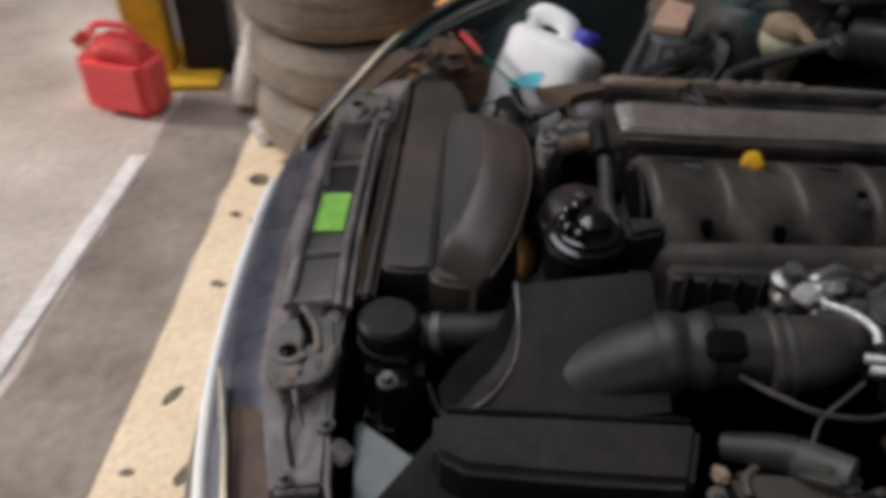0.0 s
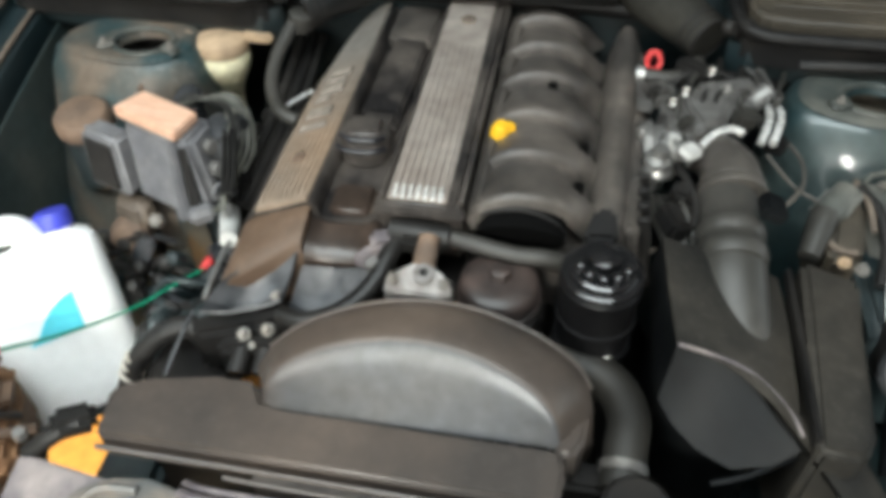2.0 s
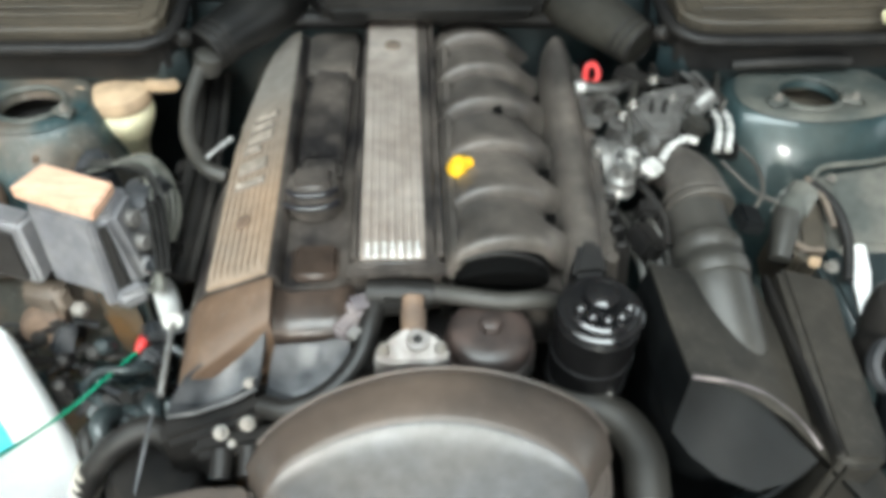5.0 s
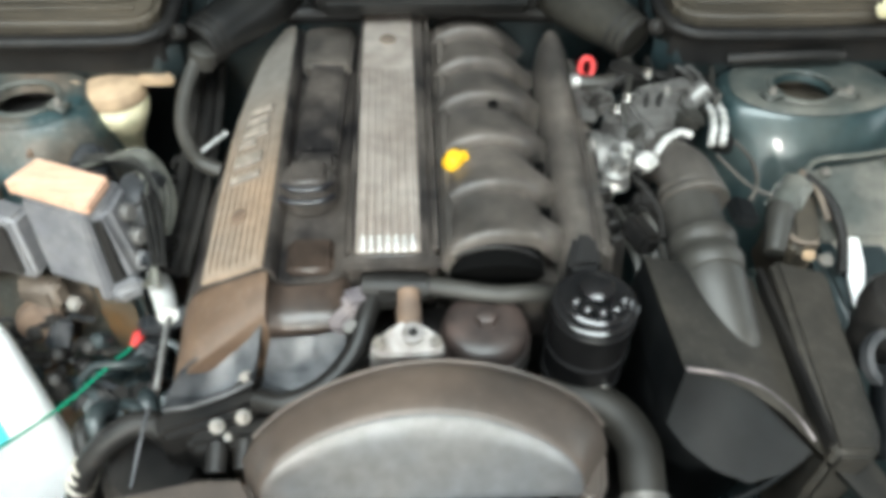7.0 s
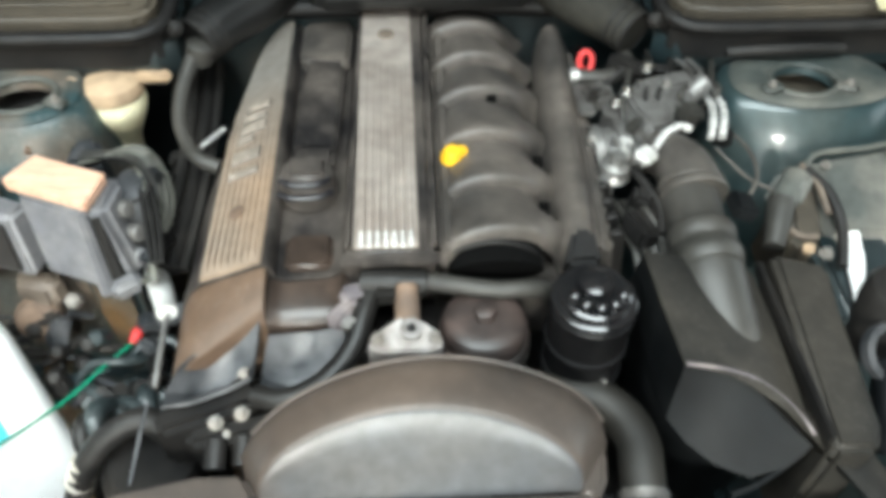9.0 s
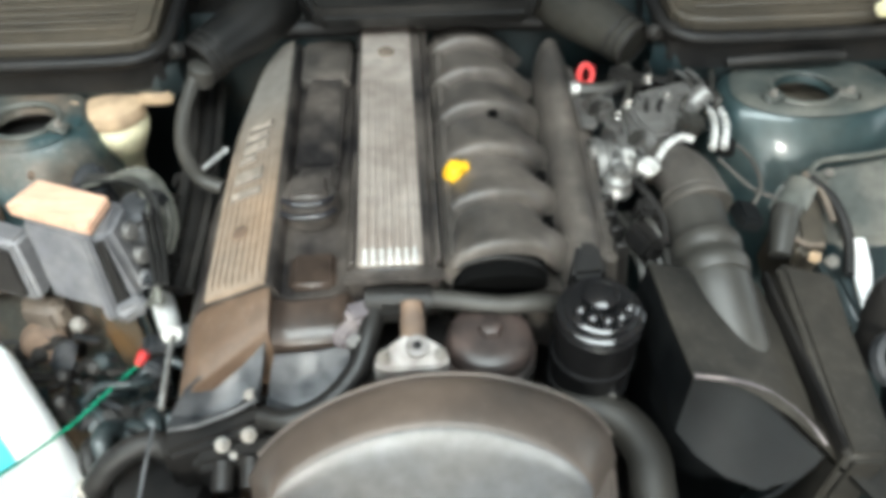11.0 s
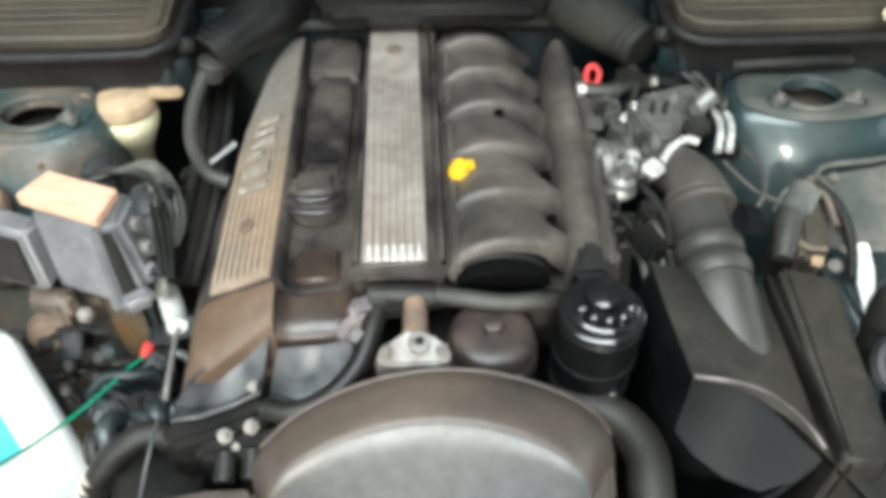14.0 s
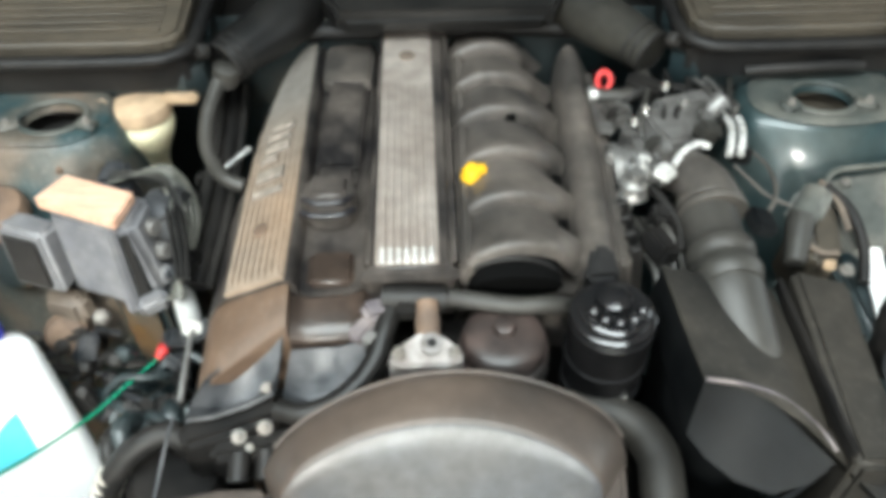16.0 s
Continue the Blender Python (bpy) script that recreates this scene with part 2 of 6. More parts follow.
def finish(bm, angle=38):
    bmesh.ops.recalc_face_normals(bm, faces=bm.faces)
    for f in bm.faces:
        f.smooth = True
    for e in bm.edges:
        if len(e.link_faces) == 2 and e.calc_face_angle(0) > radians(angle):
            e.smooth = False


def part(name, bm, material, parent=None, label="", angle=38):
    """Links a bmesh as one mesh object under a thing (an Empty) or under a part."""
    finish(bm, angle)
    me = bpy.data.meshes.new(name)
    bm.to_mesh(me)
    bm.free()
    me.materials.append(material)
    ob = new(name, me)
    if parent:
        ob.parent = parent
        if parent.type == "EMPTY":
            ob.matrix_parent_inverse = Matrix.Translation(-parent.location)
    return tagged(ob, label)


def solo(name, bm, material, label, category, group="", kind="", angle=38):
    return tagged(part(name, bm, material, None, "", angle), label, category, group, kind)


def join(*bms):
    out = bms[0]
    for b in bms[1:]:
        me = bpy.data.meshes.new("tmp")
        b.to_mesh(me)
        b.free()
        out.from_mesh(me)
        bpy.data.meshes.remove(me)
    return out


def bevel(bm, w, seg=2, angle=25):
    if w > 0:
        bm.normal_update()
        es = [e for e in bm.edges if len(e.link_faces) == 2 and e.calc_face_angle(0) > radians(angle)]
        bmesh.ops.bevel(bm, geom=es, offset=w, segments=seg, affect="EDGES", clamp_overlap=True)
    return bm


def box(c, s, rot=(0, 0, 0), w=0.004, seg=2):
    bm = bmesh.new()
    bmesh.ops.create_cube(bm, size=1, matrix=Matrix.LocRotScale(c, Euler([radians(a) for a in rot]), s))
    return bevel(bm, w, seg)


def prism(top, bottom, w=0.004, seg=2):
    """A solid between two polygons of the same number of corners (lists of x, y, z)."""
    bm = bmesh.new()
    a = [bm.verts.new(p) for p in top]
    b = [bm.verts.new(p) for p in bottom]
    bm.faces.new(a)
    bm.faces.new(b[::-1])
    for i in range(len(a)):
        j = (i + 1) % len(a)
        bm.faces.new((a[i], b[i], b[j], a[j]))
    bmesh.ops.recalc_face_normals(bm, faces=bm.faces)
    return bevel(bm, w, seg)


def slab(pts, z0, z1, w=0.004, seg=2):
    return prism([(x, y, z1) for x, y in pts], [(x, y, z0) for x, y in pts], w, seg)


def loft(rings, closed=True, caps=True):
    bm = bmesh.new()
    vs = [[bm.verts.new(p) for p in r] for r in rings]
    n = len(rings[0])
    for a, b in zip(vs, vs[1:]):
        for i in range(n if closed else n - 1):
            j = (i + 1) % n
            bm.faces.new((a[i], a[j], b[j], b[i]))
    if caps and closed:
        bm.faces.new(vs[0][::-1])
        bm.faces.new(vs[-1])
    return bm


def spline(pts, k=6):
    """Points on a smooth curve through the given ones (any number of values each)."""
    p = [np.array(q, float) for q in pts]
    p = [2 * p[0] - p[1]] + p + [2 * p[-1] - p[-2]]
    out = []
    for i in range(1, len(p) - 2):
        for s in range(k):
            t = s / k
            out.append(0.5 * (2 * p[i] + (p[i + 1] - p[i - 1]) * t + (2 * p[i - 1] - 5 * p[i] + 4 * p[i + 1] - p[i + 2]) * t**2 + (3 * p[i] - p[i - 1] - 3 * p[i + 1] + p[i + 2]) * t**3))
    return out + [p[-2]]


def tube(pts, r, seg=14, k=6, squash=1.0, ribs=0.0, rib_every=2):
    """A round tube along a smooth curve; points are x, y, z or x, y, z, radius."""
    full = [(*p, r) if len(p) == 3 else p for p in pts]
    c = spline(full, k) if k > 1 else [np.array(q, float) for q in full]
    rings, up = [], None
    for i, q in enumerate(c):
        d = Vector(c[min(i + 1, len(c) - 1)][:3] - c[max(i - 1, 0)][:3]).normalized()
        if up is None:
            up = d.orthogonal().normalized() if abs(d.z) > 0.9 else (Vector((0, 0, 1)) - d * d.z).normalized()
        up = (up - d * up.dot(d)).normalized()
        side = d.cross(up)
        rr = q[3] + (ribs if (i // rib_every) % 2 else 0)
        rings.append([Vector(q[:3]) + side * rr * math.cos(a) + up * rr * squash * math.sin(a) for a in (2 * math.pi * s / seg for s in range(seg))])
    return loft(rings)


def lathe(profile, at, axis=(0, 0, 1), seg=28, wobble=0.0):
    """A solid turned from a profile of radius, height, round an axis through a point."""
    q = Vector((0, 0, 1)).rotation_difference(Vector(axis)).to_matrix()
    rings, ring_like = [], profile[0][0] > 0.001 and profile[-1][0] > 0.001
    for r, h in profile:
        rings.append([Vector(at) + q @ Vector((max(r, 1e-4) * (1 + wobble * math.sin(5 * a)) * math.cos(a), max(r, 1e-4) * (1 + wobble * math.sin(5 * a)) * math.sin(a), h)) for a in (2 * math.pi * s / seg for s in range(seg))])
    return loft(rings + rings[:1], caps=False) if ring_like else loft(rings)


def sheet(rows, thick=0.003):
    """A sheet through rows of points, with thickness."""
    bm = loft(rows, closed=False, caps=False)
    bmesh.ops.recalc_face_normals(bm, faces=bm.faces)
    bmesh.ops.solidify(bm, geom=bm.faces[:], thickness=thick)
    return bm


def bolt(at, r, h, parent, axis=(0, 0, 1), name="bolt", m=None):
    return part(name, join(lathe([(0, 0), (r * 1.5, 0), (r * 1.5, h * 0.3), (r, h * 0.3)], at, axis, 16), lathe([(r, 0), (r, h * 0.85), (r * 0.8, h), (0, h)], at, axis, 6)), m or M_STEEL, parent)


# ---- the workshop ----
floor = solo("floor", slab([(-5, -5), (5, -5), (5, 5), (-5, 5)], -0.15, 0.0, 0), M_FLOOR, "stained grey-brown concrete workshop floor", "floor", kind="structure")
for name, c, s in (("wall_west", (-5.1, 0, 1.9), (0.2, 10, 3.8)), ("wall_north", (0, 5.1, 1.9), (10, 0.2, 3.8))):
    solo(name, box(c, s, w=0), M_WALL, "plain grey rendered workshop wall", "wall", kind="structure")
solo("wall_south", join(box((-4.6, -5.1, 1.9), (0.8, 0.2, 3.8), w=0), box((3.8, -5.1, 1.9), (2.4, 0.2, 3.8), w=0), box((-0.8, -5.1, 3.75), (6.8, 0.2, 0.1), w=0)), M_WALL, "grey workshop wall round a wide open gate", "wall", kind="structure")
# the window opening is unseen, added for the east fill lamp
solo("wall_east", join(box((5.1, -3.3, 1.9), (0.2, 3.4, 3.8), w=0), box((5.1, 4.2, 1.9), (0.2, 1.6, 3.8), w=0), box((5.1, 0.9, 0.35), (0.2, 5.0, 0.7), w=0), box((5.1, 0.9, 3.35), (0.2, 5.0, 0.9), w=0)), M_WALL, "grey workshop wall round an added, unseen window opening", "wall", kind="structure")
# the gap for the roof light is unseen, added for the overhead fill lamp
roof = bmesh.new()
for c, s in (((-4.0, 0, 3.9), (2.4, 10.4, 0.15)), ((3.2, 0, 3.9), (4.0, 10.4, 0.15)), ((-0.8, -3.35, 3.9), (4.0, 3.7, 0.15)), ((-0.8, 2.65, 3.9), (4.0, 5.1, 0.15))):
    roof = join(roof, box(c, s, w=0))
solo("ceiling", roof, M_DARKWALL, "dark sheet roof with an added, unseen roof light", "ceiling", kind="structure")

solo("floor_line", box((-0.62, -0.690, 0.003), (1.15, 0.055, 0.006), (0, 0, -2.0), 0.001), M_LINE, "worn white painted line on the floor", "line", kind="structure")
rng = random.Random(4)


def floor_sheet(name, pts, z, m, label):
    return solo(name, slab(pts, 0.001, z, 0.002), m, label, "board", kind="structure")


# darker trodden dirt between the line and the board
rs = random.Random(9)
edge_n = [(x, -0.34 + rs.uniform(-0.02, 0.0)) for x in np.linspace(-1.7, 0.6, 24)]
edge_s = [(x, -0.645 + rs.uniform(-0.008, 0.01)) for x in np.linspace(0.6, -1.7, 30)]
stain = solo("floor_stain", slab(edge_n + [(0.72, -0.4)] + edge_s + [(-1.9, -0.5), (-2.1, -0.3), (-1.95, 0.0), (-1.7, -0.05)], 0.0004, 0.0024, 0), mat("trodden_dirt", (0.30, 0.255, 0.21), 0.75, dust=(0.17, 0.14, 0.115), amount=0.9, patch=4, grain=30), "brown trodden dirt stain on the concrete", "stain", kind="structure")
board = floor_sheet("floor_board", [(-1.47, -0.335), (0.9, -0.350), (0.9, 0.9), (-1.45, 0.55)], 0.012, M_SAND, "sand-coloured board with dark oil spots on the floor")
floor_sheet("cardboard", [(-4.2, 0.05), (-1.50, -0.10), (-1.2, 2.6), (-4.2, 2.6)], 0.009, M_OCHRE, "ochre cardboard sheet laid on the floor")
floor_sheet("cardboard", [(-1.15, 0.33), (-0.42, 0.30), (-0.40, 1.3), (-1.15, 1.2)], 0.019, M_AMBERSHEET, "orange cardboard sheet pushed under the car")
for i in range(64):
    x, y, r = rng.uniform(-1.3, 0.5), rng.uniform(-0.29, 0.35), rng.uniform(0.006, 0.034)
    a0, e = rng.uniform(0, 3), rng.uniform(0.4, 0.9)
    ring = []
    for s in range(12):
        a = 2 * math.pi * s / 12
        q = r * rng.uniform(0.75, 1.2)
        ring.append((x + q * math.cos(a) * math.cos(a0) - e * q * math.sin(a) * math.sin(a0), y + q * math.cos(a) * math.sin(a0) + e * q * math.sin(a) * math.cos(a0)))
    tagged(part("oil_spot", slab(ring, 0.0125, 0.0145, 0), M_SPOT, board))

# red fuel can
can = thing("fuel_can", (-1.510, -0.800, 0), "red plastic fuel can standing on the floor", "fuel can")
A = -12
part("body", join(box((-1.510, -0.800, 0.115), (0.17, 0.27, 0.23), (0, 0, A), 0.035, 4), prism([(-1.450, -0.850, 0.285), (-1.450, -0.710, 0.26), (-1.560, -0.710, 0.26), (-1.560, -0.850, 0.285)], [(-1.430, -0.900, 0.21), (-1.430, -0.700, 0.21), (-1.580, -0.700, 0.21), (-1.580, -0.900, 0.21)], 0.025, 3)), M_CAN, can)
part("handle", tube([(-1.500, -0.880, 0.27), (-1.500, -0.850, 0.312), (-1.500, -0.750, 0.305), (-1.500, -0.715, 0.25)], 0.013), M_CAN, can)
part("cap", lathe([(0, 0), (0.028, 0), (0.028, 0.04), (0, 0.042)], (-1.510, -0.905, 0.235), (0, -0.6, 0.8)), M_RED, can)

# lift post
post = thing("lift_post", (-1.80, -0.72, 0), "yellow and black painted steel lift post", "post")
part("yellow_face", join(box((-1.80, -0.80, 1.3), (0.16, 0.15, 2.6), (0, 0, 8), 0.01), box((-1.80, -0.76, 0.012), (0.36, 0.42, 0.024), (0, 0, 8), 0.004)), M_POST, post)
part("carriage", box((-1.86, -0.60, 1.12), (0.20, 0.19, 2.2), (0, 0, 8), 0.012), M_BLACK, post, "black steel lift carriage")

# stack of tyres
for i in range(4):
    tx, ty = (-1.44, 0.00)
    dx, dy = [(0.02, 0.01), (0.0, 0.0), (-0.02, -0.03), (-0.01, -0.01)][i]
    R, W = 0.318, 0.205
    z0 = 0.012 + i * W
    prof = [(0.20, 0.03), (0.215, 0.012), (0.25, 0.004), (0.285, 0.012), (0.305, 0.035), (R, 0.06)]
    prof += [(R, 0.068), (R - 0.003, 0.0705), (R - 0.003, 0.0745), (R, 0.077), (R, 0.120), (R - 0.003, 0.1225), (R - 0.003, 0.1275), (R, 0.130), (R, W - 0.06), (0.305, W - 0.035), (0.285, W - 0.012), (0.25, W - 0.004), (0.215, W - 0.012), (0.20, W - 0.03)]
    ty_ob = thing("tyre", (tx + dx, ty + dy, z0), "worn dusty black car tyre in a stack", "tyre", "stacked tyres")
    turn = lambda rows: loft([[Vector((tx + dx + r * math.cos(a), ty + dy + r * math.sin(a), z0 + h)) for a in (2 * math.pi * s / 56 for s in range(56))] for r, h in rows], caps=False)  # noqa: E731
    part("sidewall", turn(prof[:6]), M_TYRE, ty_ob)
    part("tread", turn(prof[5:15]), M_TYRE, ty_ob)
    part("sidewall", turn(prof[14:]), M_TYRE, ty_ob)
    part("inner_liner", turn([prof[-1], (0.26, W / 2), prof[0]]), M_TYRE, ty_ob)

# pale bottle lying against the tyres
rag = thing("dirty_bottle", (-1.66, -0.40, 0), "grubby off-white plastic bottle leaning by the tyres", "bottle")
part("body", tube([(-1.50, -0.40, 0.032, 0.032), (-1.53, -0.39, 0.08, 0.042), (-1.58, -0.375, 0.16, 0.045), (-1.62, -0.365, 0.23, 0.036), (-1.645, -0.36, 0.275, 0.018)], 0.05), M_CLOTH, rag)
part("cap", tube([(-1.645, -0.36, 0.275), (-1.658, -0.357, 0.30)], 0.022, k=1), M_DIRTYGREY, rag)
solo("crumpled_foil", join(box((-1.36, -0.30, 0.028), (0.10, 0.07, 0.028), (8, 10, 30), 0.01), box((-1.30, -0.27, 0.024), (0.07, 0.04, 0.02), (-12, 8, -20), 0.008)), M_CLOTH, "crumpled grey-white scrap on the floor", "scrap")

M_CRATE = mat("dark_red_wood", (0.085, 0.028, 0.020), 0.7, dust=(0.14, 0.05, 0.032), amount=0.7, patch=6, stretch=(1, 1, 6))
# blue bin
bin_ = thing("plastic_bin", (-2.32, 1.27, 0), "blue plastic bin with a black base on the floor", "bin")
part("body", prism([(-2.44, 1.00, 0.72), (-2.05, 1.22, 0.72), (-2.25, 1.56, 0.72), (-2.64, 1.34, 0.72)], [(-2.37, 1.06, 0.06), (-2.10, 1.22, 0.06), (-2.26, 1.49, 0.06), (-2.53, 1.33, 0.06)], 0.03, 3), M_DRUM, bin_)
part("base", box((-2.315, 1.275, 0.035), (0.30, 0.29, 0.05), (0, 0, 31), 0.012), M_BLACK, bin_)

crate = thing("wooden_crate", (-2.30, 2.0, 0), "dark red-brown crate standing behind the bin", "crate")
for i in range(4):
    part("board", box((-2.16, 1.86, 0.09 + 0.15 * i), (0.62, 0.03, 0.13), (0, 0, -32), 0.006), M_CRATE, crate)
    part("board", box((-1.94, 2.02, 0.09 + 0.15 * i), (0.03, 0.44, 0.13), (0, 0, -32), 0.006), M_CRATE, crate)
part("filling", box((-2.07, 2.06, 0.29), (0.54, 0.40, 0.54), (0, 0, -32), 0.02), M_CRATE, crate)

# old gearbox parts on the floor
gear = thing("gearbox_casing", (-2.380, 0.580, 0), "greasy old gearbox casing lying on cardboard", "gearbox")
part("bell_housing", lathe([(0.02, 0), (0.15, 0), (0.16, 0.02), (0.15, 0.04), (0.11, 0.12), (0.08, 0.18), (0.05, 0.19), (0.0, 0.19)], (-2.330, 0.520, 0.14), (-0.5, 0.8, 0.12), wobble=0.06), M_GREASE, gear)
part("main_case", join(box((-2.430, 0.720, 0.12), (0.16, 0.24, 0.17), (8, 0, 32), 0.03, 3), tube([(-2.480, 0.800, 0.12), (-2.600, 1.020, 0.11)], 0.045, k=1)), M_GREASE, gear)
part("shaft", tube([(-2.610, 1.030, 0.11), (-2.660, 1.120, 0.108)], 0.018, k=1), M_STEEL, gear)
solo("brake_disc", lathe([(0.03, 0), (0.12, 0), (0.125, 0.006), (0.125, 0.018), (0.12, 0.024), (0.07, 0.024), (0.068, 0.05), (0.035, 0.052), (0.03, 0.03)], (-2.30, 0.46, 0.011)), M_GREASE, "greasy brown brake disc lying on the floor", "brake disc")
hub = thing("wheel_hub", (-2.28, 0.50, 0), "black greasy wheel hub lying on the cardboard", "wheel hub")
part("flange", lathe([(0.02, 0), (0.11, 0), (0.115, 0.01), (0.11, 0.03), (0.06, 0.04), (0.05, 0.11), (0.03, 0.12), (0.02, 0.10)], (-2.31, 0.58, 0.075), (0.4, -0.5, 0.75), 24), M_BLACK, hub)
part("stub", tube([(-2.31, 0.60, 0.055), (-2.22, 0.52, 0.055), (-2.17, 0.45, 0.05)], 0.032, 14, 4), M_BLACK, hub)
shaft = thing("drive_shaft", (-2.7, 0.85, 0), "rusty brown drive shaft lying on the cardboard", "shaft")
part("rod", tube([(-3.05, 0.72, 0.05), (-2.80, 0.92, 0.06), (-2.62, 1.02, 0.06)], 0.028, 12, 4), M_GREASE, shaft)
part("joint", lathe([(0, 0), (0.06, 0), (0.07, 0.03), (0.06, 0.11), (0.03, 0.14), (0, 0.14)], (-3.10, 0.68, 0.075), (0.75, 0.6, 0), 18), M_GREASE, shaft)


# ---- the car ----
car = thing("car", (0, 0.9, 0), "dark green car with its bonnet open and nose bare", "car")


def mirrored(pts, s):
    return [(s * x, y, z) for x, y, z in pts]


# wing edges: outer skin, rim and the gutter inside it
WING = [(0.60, 0.20, 0.685), (0.70, 0.31, 0.755), (0.765, 0.50, 0.825), (0.80, 0.75, 0.875), (0.82, 1.05, 0.915), (0.83, 1.6, 0.955)]
for s in (-1, 1):
    crest = [np.array(p) * (s, 1, 1) for p in spline(WING, 6)]
    rows = []
    for off, dz in ((0.14, -0.42), (0.13, -0.25), (0.095, -0.10), (0.05, -0.03), (0.012, -0.002), (-0.006, 0.0), (-0.012, -0.006), (-0.014, -0.022), (-0.055, -0.026), (-0.062, -0.032), (-0.066, -0.06), (-0.075, -0.36)):
        rows.append([c + (s * off, 0, dz) for c in crest])
    part("wing", sheet(rows, 0.002), M_PAINTDARK, car)
    for off, dz in ((-0.011, -0.002), (-0.054, -0.021)):
        part("edge_bead", tube([c + (s * off, 0, dz) for c in crest[6::3]], 0.004, 8, 2), M_WORN, car, "worn brownish edge bead")
    # strut tower with its apron
    wide = lambda r, s: r if r < 0.06 else r * 1.55  # noqa: E731
    inner = lambda r, s: r if r < 0.06 else (r * 1.16 if s > 0 else r * 0.86)  # noqa: E731
    deep = lambda h: 0.66 if h > 0.85 else 0.80 if h > 0.82 else 1.0 if h > 0.75 else 1.15  # noqa: E731
    tower = []
    for r, h in ((0.042, 0.866), (0.046, 0.876), (0.062, 0.879), (0.084, 0.876), (0.098, 0.864), (0.107, 0.836), (0.114, 0.78), (0.122, 0.70), (0.15, 0.60), (0.22, 0.42)):
        tower.append([(s * (0.54 + wide(r, s) * max(0, math.cos(a)) + inner(r, s) * min(0, math.cos(a))), 0.895 + r * math.sin(a) * (0.82 if r < 0.06 else 1.15 if math.sin(a) > 0 else deep(h)), h) for a in (2 * math.pi * i / 48 for i in range(48))])
    tw = part("strut_tower", loft(tower, caps=False), M_PAINT if s > 0 else M_RUSTTOWER, car, "dusty dark green strut tower", 60)
    part("mount_ring", tube([(s * 0.54 + 0.047 * math.cos(a), 0.895 + 0.039 * math.sin(a), 0.880) for a in (2 * math.pi * i / 24 for i in range(25))], 0.0045, 8, 1), M_TOWER, tw)
    part("mount_cup", lathe([(0.0, 0), (0.028, 0.0), (0.03, 0.012), (0.05, 0.016), (0.053, 0.03), (0.053, 0.0), (0.02, -0.02), (0, -0.02)], (s * 0.54, 0.90, 0.822)), M_RUBBER if s < 0 else M_FILTER, tw)
    part("mount_plate", loft([[(s * (0.54 + wide(r, s) * max(0, math.cos(a)) + inner(r, s) * min(0, math.cos(a))), 0.895 + r * math.sin(a) * (0.84 if r < 0.06 else 1.12 if math.sin(a) > 0 else 0.70), h) for a in (2 * math.pi * i / 40 for i in range(40))] for r, h in ((0.047, 0.8795), (0.0595, 0.8815), (0.070, 0.8818), (0.079, 0.8805), (0.088, 0.8765))], caps=False), M_TOWER if s > 0 else M_RUSTTOWER, tw, "dusty mount plate" if s > 0 else "rust-dusted mount plate", 70)
    for a in (205, 335):
        part("lug", box((s * 0.54 + 0.058 * math.cos(radians(a)), 0.895 + 0.052 * math.sin(radians(a)), 0.883), (0.034, 0.024, 0.010), (0, 0, a), 0.005, 3), M_DUSTPANEL, tw)
    for a in (205, 335):
        bolt((s * 0.54 + 0.060 * math.cos(radians(a)), 0.895 + 0.054 * math.sin(radians(a)), 0.885), 0.0045, 0.011, tw, m=M_BOLT)
    part("apron", sheet([[(s * x, y, z), (s * (x - 0.02), y, 0.62), (s * (x - 0.04), y, 0.55), (s * (x - 0.05 if y < 0.7 and s < 0 else 0.42), y, 0.52 if y < 0.7 and s < 0 else 0.40)] for x, y, z in ((0.60, 0.36, 0.70), (0.655, 0.45, 0.75), (0.70, 0.62, 0.80), (0.72, 0.80, 0.83), (0.74, 1.0, 0.86), (0.74, 1.12, 0.86))], 0.003), M_PAINT, car)
    part("frame_rail", box((s * 0.45, 0.62, 0.42), (0.10, 0.95, 0.14), w=0.015), M_PAINTDARK, car)

# wheels under the wings, and the tray that closes the bay below
for s in (-1, 1):
    wheel = part("wheel", loft([[(s * (0.66 + h), 0.92 + r * math.cos(a), 0.315 + r * math.sin(a)) for a in (2 * math.pi * i / 40 for i in range(40))] for r, h in ((0.20, 0.03), (0.25, 0.0), (0.30, 0.015), (0.315, 0.05), (0.315, 0.15), (0.30, 0.185), (0.25, 0.20), (0.20, 0.17), (0.20, 0.03))], caps=False), M_TYRE, car)
    part("rim", lathe([(0, 0.0), (0.08, 0.0), (0.09, 0.03), (0.19, 0.04), (0.205, 0.06), (0.205, -0.06), (0, -0.06)], (s * 0.79, 0.92, 0.315), (s, 0, 0)), M_ALLOY, wheel)
part("undertray", join(box((0.13, 0.66, 0.28), (1.04, 0.98, 0.02), w=0.004), box((0, 0.20, 0.44), (1.24, 0.02, 0.34), w=0.004)), M_BLACK, car)
# the raised bonnet, above and behind the view
part("bonnet", sheet([[(x * 0.78, 1.30 - 0.62 * f + 0.05 * math.sin(math.pi * f), 1.00 + 1.02 * f + 0.05 * math.sin(math.pi * f) - 0.02 * x * x) for x in (-1, -0.6, -0.2, 0.2, 0.6, 1)] for f in (0, 0.2, 0.4, 0.6, 0.8, 1.0)], 0.02), M_PAINTDARK, car)

